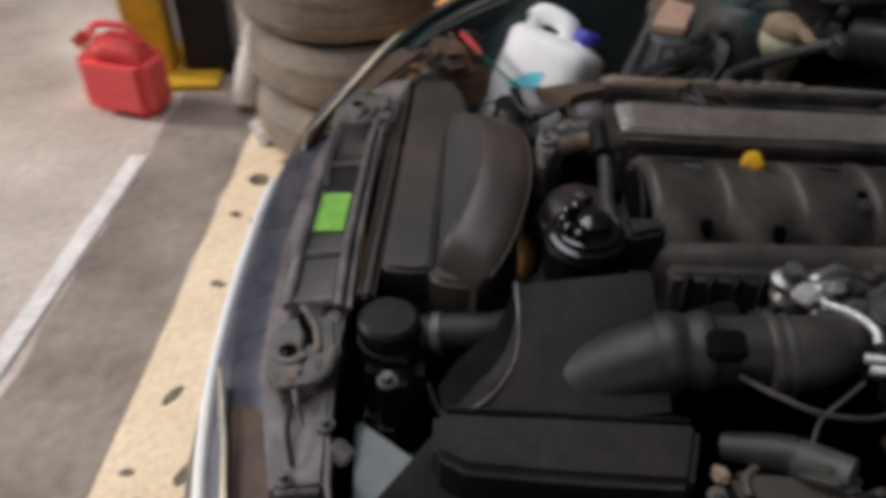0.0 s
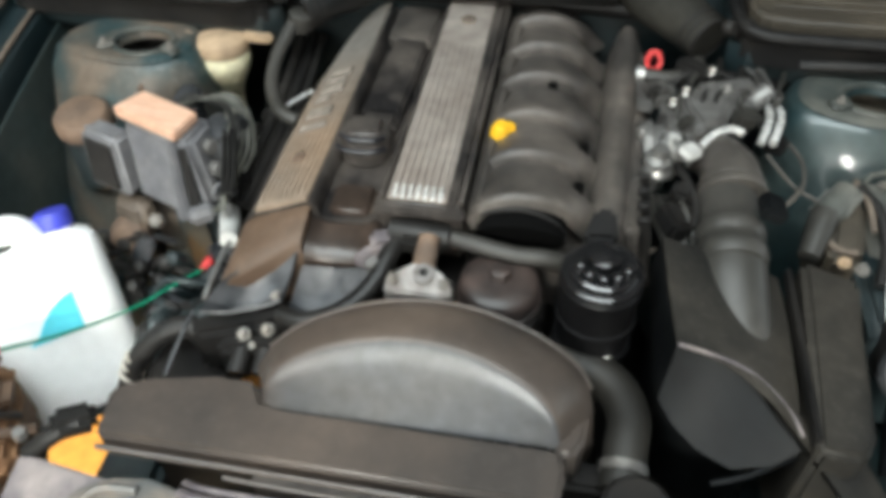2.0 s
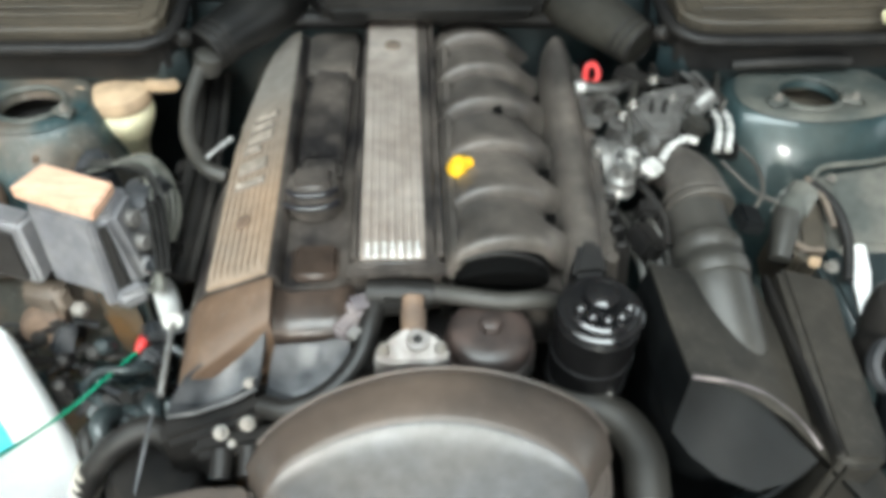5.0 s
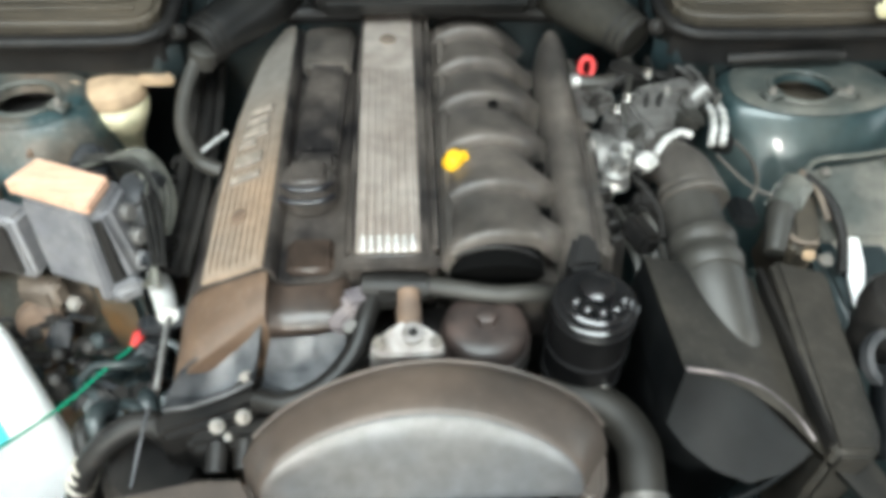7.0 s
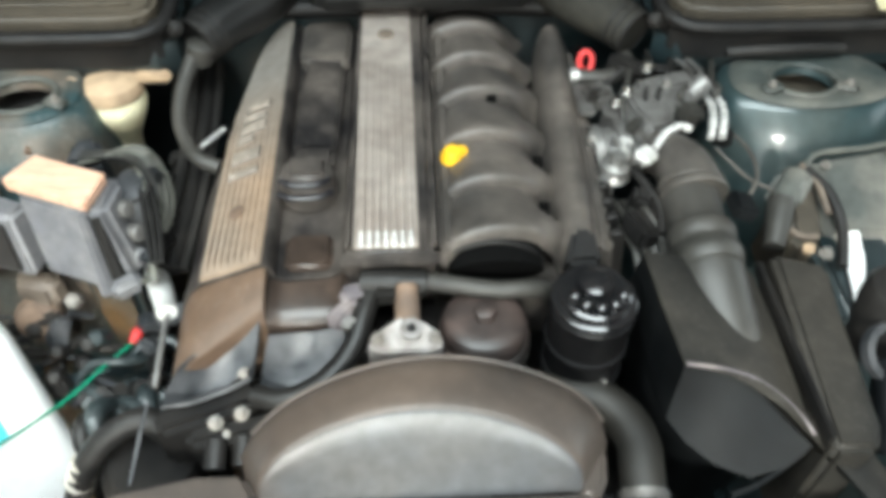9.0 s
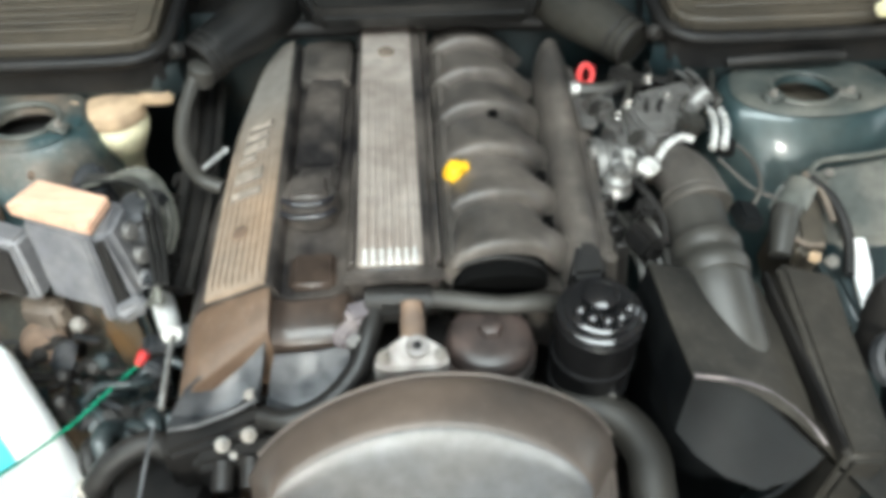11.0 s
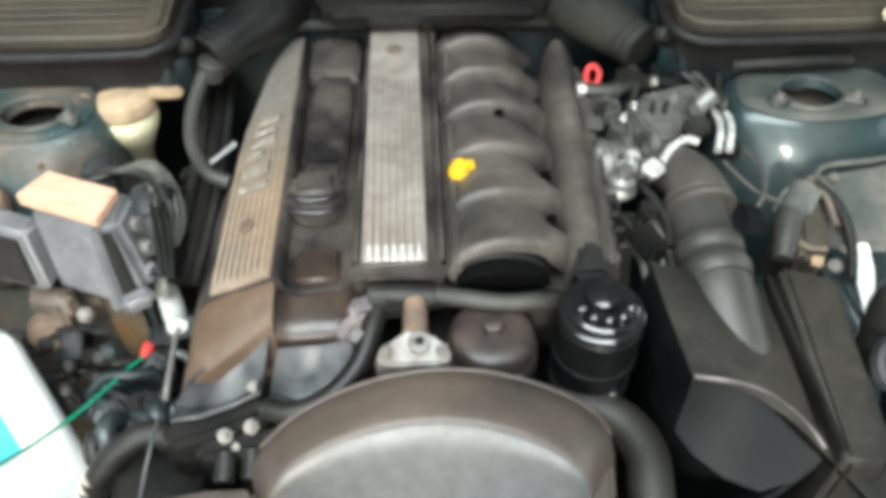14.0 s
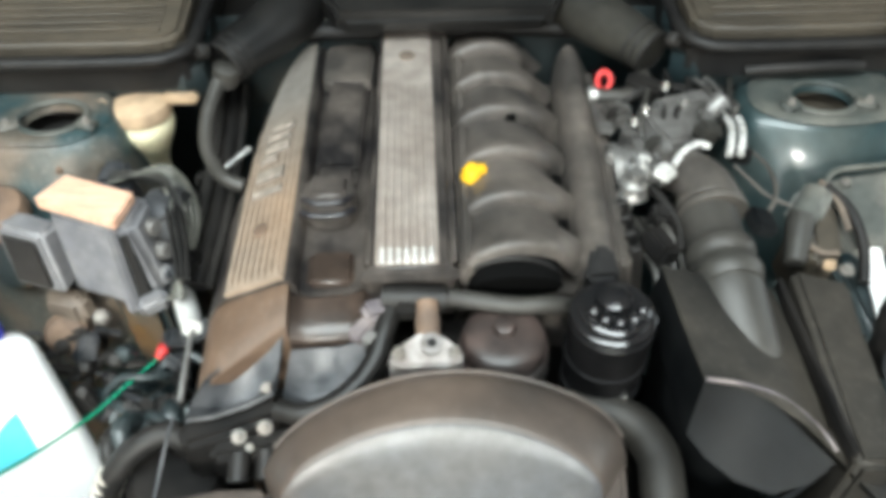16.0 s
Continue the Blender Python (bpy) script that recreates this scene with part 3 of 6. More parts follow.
# scuttle: cross member, gutters and rear bulkhead
part("bulkhead", sheet([[(x, 1.16, 0.30), (x, 1.14, 0.70), (x, 1.12, 0.86), (x, 1.13, 0.90)] for x in (-0.78, -0.4, 0.0, 0.4, 0.78)], 0.004), M_PAINTDARK, car)
for s in (-1, 1):
    rows = []
    for y, z in ((0.985, 0.845), (0.965, 0.855), (0.955, 0.885), (0.960, 0.902), (0.985, 0.906), (1.03, 0.907), (1.04, 0.93)):
        rows.append([(s * x, y + d, z + e) for x, d, e in ((0.345, 0.03, 0), (0.37, 0.005, 0), (0.45, 0, 0), (0.55, 0, 0), (0.68, 0, 0.004), (0.80, 0.01, 0.01))])
    part("scuttle_rail", sheet(rows, 0.003), M_PAINTDARK, car)


part("scuttle_tray", join(box((0, 1.265, 0.862), (1.50, 0.22, 0.008), w=0.002), box((0, 1.37, 0.95), (1.50, 0.012, 0.18), w=0.002)), M_BLACK, car)

# ---- the engine ----
M_GREYDISH = mat("grey_cast_dish", (0.024, 0.027, 0.031), 0.36, 0.3, dust=(0.088, 0.088, 0.092), amount=0.85, patch=26, bump=0.3)
engine = thing("engine", (-0.05, 0.8, 0.35), "six-cylinder car engine with dusty black covers", "engine")
part("block", join(box((-0.06, 0.80, 0.55), (0.36, 0.56, 0.42), (0, 0, 0), 0.03, 3), box((-0.10, 0.515, 0.60), (0.34, 0.05, 0.30), (0, 0, 0), 0.02)), M_BLACK, engine)

SECTION = [(-0.302, 0.66), (-0.300, 0.755), (-0.290, 0.795), (-0.277, 0.818), (-0.268, 0.826), (-0.262, 0.8305), (-0.190, 0.8605), (-0.185, 0.859), (-0.180, 0.852), (-0.176, 0.838), (-0.166, 0.833), (-0.118, 0.836), (-0.106, 0.842), (-0.100, 0.846), (-0.092, 0.84), (-0.090, 0.66)]


def section(y, dz=0.0, pull=0.0, drop=0.0):
    """The cover's cross-section at y; pull draws it in from its outer side, drop lowers the outer side."""
    out = []
    for x, z in SECTION:
        f = max(0, (-0.185 - x) / 0.117)
        out.append((x + pull * f, y, z + (dz + drop * f) * (1 if z > 0.7 else 0)))
    return out


cover = part("valve_cover", loft([section(0.592), section(0.70), section(0.76), section(0.80, 0, 0.005), section(0.857, 0, 0.013), section(0.92, 0, 0.022), section(0.97, 0, 0.029), section(1.01, 0, 0.037), section(1.045, -0.001, 0.048), section(1.075, -0.002, 0.062), section(1.10, -0.005, 0.078), section(1.118, -0.012, 0.092), section(1.130, -0.026, 0.10), section(1.135, -0.06, 0.105)]), M_COVER, engine)


def front_section(k, dz):
    """The cover's section carried forward by the share k of its way to the slanting front edge."""
    out = []
    for x, y, z in section(0.590, dz):
        end = 0.472 + (x + 0.30) / 0.11 * 0.066 if x < -0.19 else 0.538
        out.append((x, 0.590 + (end - 0.590) * k, z))
    return out


FRONT = [front_section(0, -0.003), front_section(0.15, -0.004), front_section(0.6, -0.010), front_section(0.9, -0.017), front_section(0.97, -0.022), front_section(1.0, -0.05)]
part("front_cover", loft([r[:8] + [(-0.186, r[8][1], 0.66)] for r in FRONT]), M_BROWNCOVER, engine, "brown-stained front of the valve cover")
part("front_cover", loft([[(-0.1845, r[9][1], 0.66)] + [(-0.1845, r[9][1], r[9][2] + 0.004)] + r[9:] for r in FRONT]), M_OILY, engine, "oily dark front of the valve cover")


def ribbed_strip(name, x0, z0, x1, z1, y0, y1, yr, n, m, label, curve=()):
    """A trim strip on a tilted plane, with ribs along it up to yr."""
    ang = math.atan2(z1 - z0, x1 - x0)
    wid = math.hypot(x1 - x0, z1 - z0)
    nx, nz = -math.sin(ang), math.cos(ang)
    at = lambda u, h, y: (x0 + u * math.cos(ang) + h * nx, y, z0 + u * math.sin(ang) + h * nz)  # noqa: E731
    rim = [(0, y0), (wid, y0), (wid, y1)] + list(curve or [(0, y1)])
    base = part(name, prism([at(u, 0.004, y) for u, y in rim], [at(u, -0.002, y) for u, y in rim], 0.0015, 2), m, engine, label)
    step = (wid - 0.008) / n
    for i in range(n):
        u0, u1 = 0.004 + step * (i + 0.22), 0.004 + step * (i + 0.78)
        part("rib", prism([at(u0, 0.0086, y0 + 0.019), at(u1, 0.0086, y0 + 0.019), at(u1, 0.0046, yr), at(u0, 0.0046, yr)], [at(u0 - 0.0006, 0.003, y0 + 0.001), at(u1 + 0.0006, 0.003, y0 + 0.001), at(u1 + 0.0006, 0.003, yr), at(u0 - 0.0006, 0.003, yr)], 0.0008, 1), m, base)
        # brighter metal on the rib ends stands in for the daylight they reflect
        if not curve:
            part("rib_end", prism([at(u0, 0.0088, y0 + 0.020), at(u1, 0.0088, y0 + 0.020), at(u1, 0.0045, y0 - 0.001), at(u0, 0.0045, y0 - 0.001)], [at(u0, 0.003, y0 + 0.020), at(u1, 0.003, y0 + 0.020), at(u1, 0.001, y0 - 0.001), at(u0, 0.001, y0 - 0.001)], 0.0008, 1), M_ZINC, base, "rib end in brighter metal, a painted glint")
    return base, at, wid


M_LETTER = mat("faded_lettering", (0.235, 0.20, 0.165), 0.45, vary=0.35, patch=60)
M_LETTEREDGE = mat("lettering_edge", (0.12, 0.10, 0.085), 0.6)
gold, at, wid = ribbed_strip("trim_strip", -0.264, 0.8305, -0.190, 0.8605, 0.594, 1.102, 0.90, 8, M_GOLD, "ribbed aluminium trim strip, gold in front and greyer to the rear", [(0.060, 1.102), (0.046, 1.084), (0.034, 1.058), (0.024, 1.02), (0.014, 0.96), (0.006, 0.90), (0.0015, 0.85), (0, 0.80)])
part("badge", lathe([(0, 0), (0.011, 0), (0.011, 0.002), (0.009, 0.003), (0, 0.003)], at(wid * 0.5, 0.0075, 0.685), (-0.38, 0, 0.92)), M_COPPER, gold)
for i, (y, d, u0, u1) in enumerate(((0.752, 0.010, 0.22, 0.74), (0.782, 0.020, 0.24, 0.72), (0.822, 0.008, 0.26, 0.56), (0.840, 0.016, 0.30, 0.76), (0.866, 0.010, 0.30, 0.74), (0.888, 0.012, 0.34, 0.78))):
    edge_ = [(wid * u0 - 0.001, y - 0.003), (wid * u1 + 0.001, y - 0.001), (wid * u1 + 0.001, y + d + 0.003), (wid * u0 - 0.001, y + d + 0.001)]
    face_ = [(wid * u0, y), (wid * u1, y + 0.002), (wid * u1, y + d + 0.002), (wid * u0, y + d)]
    part("letter_edge", prism([at(u, 0.0086, v) for u, v in edge_], [at(u, 0.004, v) for u, v in edge_], 0.0004, 1), M_LETTEREDGE, gold)
    part("letter_bar", prism([at(u, 0.0094, v) for u, v in face_], [at(u, 0.004, v) for u, v in face_], 0.0008, 1), M_LETTER, gold)

coil = part("coil_cover", join(prism([(-0.092, 0.583, 0.884), (0.004, 0.583, 0.884), (0.010, 1.104, 0.884), (-0.086, 1.104, 0.884)], [(-0.100, 0.580, 0.80), (0.012, 0.580, 0.80), (0.016, 1.115, 0.80), (-0.094, 1.115, 0.80)], 0.006, 3), slab([(-0.099, 0.574), (0.012, 0.574), (0.012, 0.590), (-0.099, 0.590)], 0.868, 0.880, 0.003)), M_COVER, engine)
mid, at, wid = ribbed_strip("trim_strip", -0.084, 0.8845, -0.011, 0.8845, 0.589, 1.092, 0.945, 7, M_STRIP, "satin ribbed aluminium trim strip")
part("badge", lathe([(0, 0), (0.012, 0), (0.012, 0.002), (0.010, 0.003), (0, 0.003)], at(wid * 0.5, 0.004, 1.016)), M_WORN, mid)
for s in (-0.0935, 0.0035):
    part("side_rail", prism([(s, 0.592, 0.889), (s + 0.005, 0.592, 0.889), (s + 0.0105, 1.08, 0.889), (s + 0.0055, 1.08, 0.889)], [(s, 0.592, 0.880), (s + 0.006, 0.592, 0.880), (s + 0.0105, 1.08, 0.880), (s + 0.0045, 1.08, 0.880)], 0.001, 1), M_COVER, coil)
part("hook", box((0.004, 1.098, 0.892), (0.014, 0.03, 0.018), (0, 0, 0), 0.004), M_COVER, coil)

# oil filler cap in the valley
M_NAVY = mat("navy_black_plastic", (0.011, 0.011, 0.014), 0.32, dust=(0.035, 0.034, 0.038), amount=0.5, patch=20, coat=0.3)
fill = part("oil_filler_cap", lathe([(0.026, 0), (0.035, 0.002), (0.036, 0.024), (0.033, 0.033), (0.022, 0.036), (0.0, 0.036)], (-0.147, 0.732, 0.836), (0, 0, 1), 32), M_COVER, engine, "dusty black oil filler cap")
part("grip", box((-0.147, 0.734, 0.874), (0.056, 0.046, 0.018), (0, 0, 3), 0.008, 3), M_COVER, fill, "dusty black grip")
for y, z, w in ((0.704, 0.876, 0.030), (0.692, 0.866, 0.033)):
    part("lip", tube([(-0.147 - w, y + 0.012, z - 0.002), (-0.147 - w * 0.6, y + 0.002, z), (-0.147, y, z), (-0.147 + w * 0.6, y + 0.003, z), (-0.147 + w, y + 0.014, z - 0.002)], 0.0038, 10), M_NAVY, fill, "navy-black lip")
part("valley_lid", slab([(-0.172, 0.80), (-0.114, 0.80), (-0.106, 1.10), (-0.160, 1.10)], 0.833, 0.856, 0.005), M_COVER, engine)
part("rear_deck", prism([(-0.176, 1.000, 0.860), (-0.104, 0.990, 0.860), (-0.100, 1.108, 0.858), (-0.150, 1.112, 0.858), (-0.178, 1.106, 0.856)], [(-0.178, 1.000, 0.83), (-0.104, 0.990, 0.83), (-0.100, 1.116, 0.83), (-0.150, 1.120, 0.83), (-0.180, 1.114, 0.83)], 0.006, 3), M_MANIFOLD, engine, "smooth grey rear of the valve cover")
part("valley_hump", slab([(-0.170, 0.765), (-0.116, 0.765), (-0.116, 0.806), (-0.168, 0.806)], 0.833, 0.856, 0.007, 3), M_COVER, engine)
part("valley_pad", slab([(-0.168, 0.60), (-0.112, 0.60), (-0.112, 0.655), (-0.168, 0.655)], 0.832, 0.846, 0.006, 3), M_OILY, engine)

# timing end: grey dishes, bolts, front flange
part("cam_dish", sheet([[(-0.290, 0.452, 0.796), (-0.262, 0.458, 0.793), (-0.228, 0.472, 0.792), (-0.200, 0.484, 0.797)], [(-0.288, 0.468, 0.798), (-0.260, 0.478, 0.776), (-0.226, 0.490, 0.777), (-0.198, 0.498, 0.798)], [(-0.275, 0.492, 0.806), (-0.250, 0.505, 0.792), (-0.220, 0.515, 0.796), (-0.194, 0.520, 0.812)], [(-0.262, 0.498, 0.814), (-0.240, 0.520, 0.815), (-0.215, 0.535, 0.822), (-0.190, 0.545, 0.832)]], 0.004), M_GREYDISH, engine, "grey cast dish at the front of the cylinder head")
part("cam_dish", sheet([[(-0.190, 0.470, 0.792), (-0.160, 0.462, 0.786), (-0.130, 0.466, 0.790), (-0.102, 0.482, 0.802)], [(-0.188, 0.488, 0.790), (-0.160, 0.486, 0.772), (-0.130, 0.490, 0.776), (-0.100, 0.500, 0.800)], [(-0.184, 0.512, 0.806), (-0.158, 0.514, 0.790), (-0.132, 0.516, 0.794), (-0.098, 0.522, 0.812)], [(-0.180, 0.524, 0.818), (-0.156, 0.530, 0.812), (-0.130, 0.530, 0.814), (-0.096, 0.532, 0.822)]], 0.004), M_GREYDISH, engine, "grey cast dish at the front of the cylinder head")
for p in ((-0.207, 0.492, 0.790), (-0.208, 0.452, 0.775), (-0.236, 0.445, 0.77), (-0.225, 0.440, 0.755)):
    bolt(p, 0.0055, 0.012, engine, (0, -0.5, 0.85), m=M_BOLT)
part("front_flange", join(box((-0.20, 0.445, 0.735), (0.14, 0.03, 0.06), (0, 0, 8), 0.008), tube([(-0.235, 0.43, 0.76), (-0.235, 0.40, 0.75)], 0.012, k=1), tube([(-0.205, 0.43, 0.765), (-0.205, 0.40, 0.755)], 0.011, k=1), box((-0.247, 0.462, 0.742), (0.115, 0.034, 0.075), (0, 0, 20), 0.008)), M_BLACK, engine)
part("sensor_plug", join(box((-0.085, 0.555, 0.84), (0.03, 0.028, 0.03), (10, 0, 20), 0.006), box((-0.100, 0.535, 0.835), (0.02, 0.03, 0.018), (0, 0, -35), 0.004)), M_DIRTYGREY, engine)
part("sensor_clip", box((-0.090, 0.522, 0.838), (0.018, 0.012, 0.014), (20, 0, 30), 0.003), M_DULLALLOY, engine)
part("breather_hose", tube([(-0.192, 0.462, 0.795), (-0.160, 0.452, 0.800), (-0.120, 0.466, 0.808), (-0.088, 0.498, 0.822), (-0.074, 0.535, 0.838), (-0.066, 0.562, 0.845)], 0.0125), M_BLACKRUBBER, engine)
part("wiring_boot", join(tube([(-0.076, 0.570, 0.850), (-0.045, 0.567, 0.852), (-0.005, 0.566, 0.850)], 0.016), box((-0.035, 0.560, 0.848), (0.06, 0.03, 0.025), (0, 0, 4), 0.006)), M_BLACKRUBBER, engine)
part("cross_pipe", tube([(-0.005, 0.572, 0.846), (0.03, 0.572, 0.838), (0.075, 0.568, 0.832), (0.115, 0.572, 0.828), (0.142, 0.580, 0.812), (0.150, 0.585, 0.78)], 0.0110), M_HOSE, engine)

# lifting eye and sensor tube
eye_ = part("lifting_bracket", join(prism([(-0.068, 0.486, 0.841), (-0.052, 0.482, 0.839), (0.002, 0.482, 0.839), (0.012, 0.488, 0.843), (0.010, 0.494, 0.854), (-0.010, 0.506, 0.859), (-0.024, 0.520, 0.859), (-0.042, 0.506, 0.859), (-0.068, 0.491, 0.854)], [(-0.070, 0.484, 0.789), (-0.052, 0.480, 0.789), (0.002, 0.480, 0.789), (0.014, 0.486, 0.789), (0.012, 0.494, 0.789), (-0.010, 0.506, 0.789), (-0.024, 0.520, 0.789), (-0.042, 0.506, 0.789), (-0.070, 0.491, 0.789)], 0.004, 2)), M_BRACKET, engine, "pale cast aluminium lifting bracket")
part("eye", lathe([(0.005, 0), (0.012, 0), (0.012, 0.006), (0.005, 0.006)], (-0.022, 0.494, 0.859), (0, -0.2, 0.97)), M_BRACKET, eye_)
# black plug, painted for the shade in the eye's hole
part("hole", lathe([(0, 0), (0.005, 0), (0.005, 0.0065), (0, 0.0065)], (-0.022, 0.494, 0.859), (0, -0.2, 0.97)), M_BLACK, eye_)
bolt((0.002, 0.490, 0.849), 0.0045, 0.011, eye_, m=M_BOLT)
bolt((-0.058, 0.491, 0.849), 0.0045, 0.010, eye_, m=M_BOLT)
part("sensor_tube", lathe([(0.0, 0), (0.0135, 0), (0.0135, 0.026), (0.012, 0.038), (0.012, 0.046), (0, 0.046)], (-0.026, 0.508, 0.847), (0, 0.72, 0.28)), M_COPPER, engine, "tan sensor tube")

# oil filter housing
M_OILCAP = mat("oil_cap_plastic", (0.022, 0.018, 0.017), 0.42, dust=(0.062, 0.043, 0.037), amount=0.9, patch=18)
oil = part("oil_filter_housing", lathe([(0.052, 0.0), (0.052, 0.12), (0.055, 0.125), (0.055, 0.138), (0.050, 0.142)], (0.061, 0.538, 0.642), seg=36), M_BLACK, engine)
part("cap", lathe([(0.0505, 0.0), (0.0505, 0.022), (0.0485, 0.031), (0.043, 0.037), (0.030, 0.040), (0.016, 0.041), (0.0, 0.041)], (0.061, 0.538, 0.783), (0, 0, 1), 36), M_OILCAP, oil)
part("cap_rim", lathe([(0.0505, 0), (0.053, 0.001), (0.053, 0.006), (0.0505, 0.007)], (0.061, 0.538, 0.788), seg=36), M_OILCAP, oil)
part("knob", lathe([(0.014, 0), (0.013, 0.012), (0.010, 0.014), (0.0, 0.014)], (0.061, 0.538, 0.823), (0, 0, 1), 6), M_OILCAP, oil)

# intake manifold: six runners over to the plenum
man = part("intake_manifold", join(box((0.105, 0.84, 0.76), (0.19, 0.50, 0.10), (0, 12, 0), 0.02, 3), prism([(0.012, 0.60, 0.872), (0.034, 0.60, 0.872), (0.044, 1.09, 0.872), (0.018, 1.09, 0.872)], [(0.012, 0.60, 0.78), (0.05, 0.60, 0.78), (0.05, 1.09, 0.78), (0.018, 1.09, 0.78)], 0.008, 3)), M_MANIFOLD, engine, "grey-brown plastic intake manifold")
PROFILE = spline([(0.016, 0.842), (0.030, 0.866), (0.060, 0.881), (0.100, 0.879), (0.138, 0.862), (0.164, 0.838), (0.186, 0.815)], 4)
for i in range(6):
    near = 0.606 + i * 0.0885 + (0.002 if i == 0 else 0)
    tall = 0.0085 if i < 3 else 0.0115
    rows = []
    for v, h in ((-0.02, -1.0), (0.0, 0.35), (0.03, 0.85), (0.08, 1.0), (0.16, 0.92), (0.28, 0.70), (0.40, 0.48), (0.52, 0.24), (0.66, -0.02), (0.80, -0.34), (0.90, -0.62), (1.0, -0.95)):
        row = []
        for k, (x, z) in enumerate(PROFILE):
            t = k / (len(PROFILE) - 1)
            lean = Vector((math.sin(2.1 * (t - 0.34)), math.cos(2.1 * (t - 0.34))))
            b = min(1, max(0, (t - 0.52) / 0.40))
            b = b * b * (3 - 2 * b)
            rise = (1 - b) * tall * h + b * (0.0145 * math.cos(2 * math.pi * (v - 0.38)) - 0.0085) - 0.010 * max(0, i - 3) * t
            row.append((x + lean.x * rise, near + 0.0885 * v + 0.020 * t * t - 0.008 * (1 - t) ** 3, z + lean.y * rise))
        rows.append(row)
    part("runner", sheet(rows, 0.004), M_MANIFOLD, man, angle=50)
# solid near-black plugs, painted for the shade inside the slots
for p in ((0.096, 0.872, 0.874), (0.148, 0.762, 0.853), (0.144, 0.675, 0.855)):
    part("slot", join(slab([(p[0] - 0.007, p[1] - 0.006), (p[0] + 0.006, p[1] - 0.008), (p[0] + 0.007, p[1] + 0.006), (p[0] - 0.006, p[1] + 0.008)], p[2] - 0.025, p[2] + 0.007, 0.002)), M_HOLESHADE, man)
part("nub", box((0.114, 0.868, 0.872), (0.022, 0.012, 0.012), (0, 10, 0), 0.003), M_MANIFOLD, man)
part("plenum", loft([[(x0 + 0.030 * math.cos(a) * w, y, z0 + 0.052 * max(-1.6, math.sin(a) * 1.0)) for a in (2 * math.pi * k / 20 for k in range(20))] for y, x0, z0, w in ((0.604, 0.182, 0.790, 0.5), (0.612, 0.182, 0.800, 0.85), (0.66, 0.186, 0.806, 0.95), (0.80, 0.192, 0.815, 0.95), (0.93, 0.198, 0.822, 0.95), (1.02, 0.202, 0.828, 0.9), (1.055, 0.203, 0.826, 0.7), (1.066, 0.203, 0.810, 0.4))]), M_MANIFOLD, man)
part("flange_band", prism([(0.202, 0.62, 0.846), (0.222, 0.62, 0.842), (0.232, 0.80, 0.850), (0.236, 1.00, 0.858), (0.216, 1.01, 0.868), (0.210, 0.80, 0.858)], [(0.206, 0.62, 0.75), (0.232, 0.62, 0.75), (0.242, 0.80, 0.75), (0.246, 1.00, 0.75), (0.216, 1.01, 0.75), (0.210, 0.80, 0.75)], 0.006, 3), M_MANIFOLD, man)
for i in range(13):
    part("fin", box((0.236, 0.640 + i * 0.028, 0.790), (0.016, 0.010, 0.12), (0, -8, 0), 0.002, 1), M_BLACK, man)
# closed near-black plug, painted for the shade inside the port
part("front_port", tube([(0.078, 0.625, 0.846), (0.078, 0.592, 0.836)], 0.056, 24, k=1, squash=0.52), M_HOLESHADE, man, "open port with its inner shade painted near-black")
part("port_lip", tube([(0.022, 0.604, 0.848), (0.036, 0.604, 0.864), (0.075, 0.604, 0.874), (0.112, 0.604, 0.864), (0.134, 0.602, 0.842)], 0.003, 10), M_BLACK, man)
part("yellow_cap", join(lathe([(0, 0), (0.014, 0), (0.013, 0.010), (0.009, 0.018), (0, 0.019)], (0.034, 0.752, 0.872), (0.1, -0.1, 1), 16), box((0.044, 0.754, 0.882), (0.020, 0.014, 0.013), (0, 0, 20), 0.003)), M_YELLOW, engine, "bright yellow plastic cap")

# dipstick
dip = part("dipstick", tube([(0.248, 0.930, 0.70), (0.244, 0.938, 0.80), (0.241, 0.944, 0.862)], 0.005), M_STEEL, engine)
ring = []
for i in range(20):
    a = 2 * math.pi * i / 20
    ring.append((0.238 + 0.0095 * math.cos(a), 0.944 + 0.006 * math.sin(a), 0.884 + 0.012 * math.sin(a)))
part("pull_ring", tube(ring + ring[:1], 0.0042, 8, 1), M_RED, dip, "red dipstick ring")
part("rear_hose", tube([(0.225, 0.930, 0.868), (0.262, 0.926, 0.868), (0.292, 0.945, 0.866), (0.308, 0.985, 0.862)], 0.012), M_HOSE, engine)
part("hose_end", lathe([(0, 0), (0.014, 0), (0.014, 0.012), (0, 0.012)], (0.214, 0.931, 0.868), (1, 0, 0), 16), M_ALLOY, engine)

# throttle body
thr = part("throttle_body", join(lathe([(0.0, 0), (0.040, 0), (0.042, 0.012), (0.036, 0.016), (0.036, 0.030), (0.044, 0.034), (0.044, 0.046), (0, 0.046)], (0.226, 0.800, 0.830), (1, 0.1, 0.05)), box((0.30, 0.835, 0.845), (0.09, 0.09, 0.06), (0, 8, 15), 0.012), box((0.345, 0.862, 0.862), (0.06, 0.05, 0.05), (10, 0, -12), 0.008)), M_DULLALLOY, engine, "dusty cast aluminium throttle body")
part("actuator", join(box((0.335, 0.880, 0.882), (0.08, 0.035, 0.025), (0, -8, 8), 0.006), box((0.245, 0.880, 0.870), (0.035, 0.04, 0.03), (0, 0, 20), 0.007), lathe([(0, 0), (0.016, 0), (0.016, 0.03), (0, 0.032)], (0.37, 0.872, 0.872), (0.6, 0.3, 0.4), 20)), M_DULLALLOY, thr)
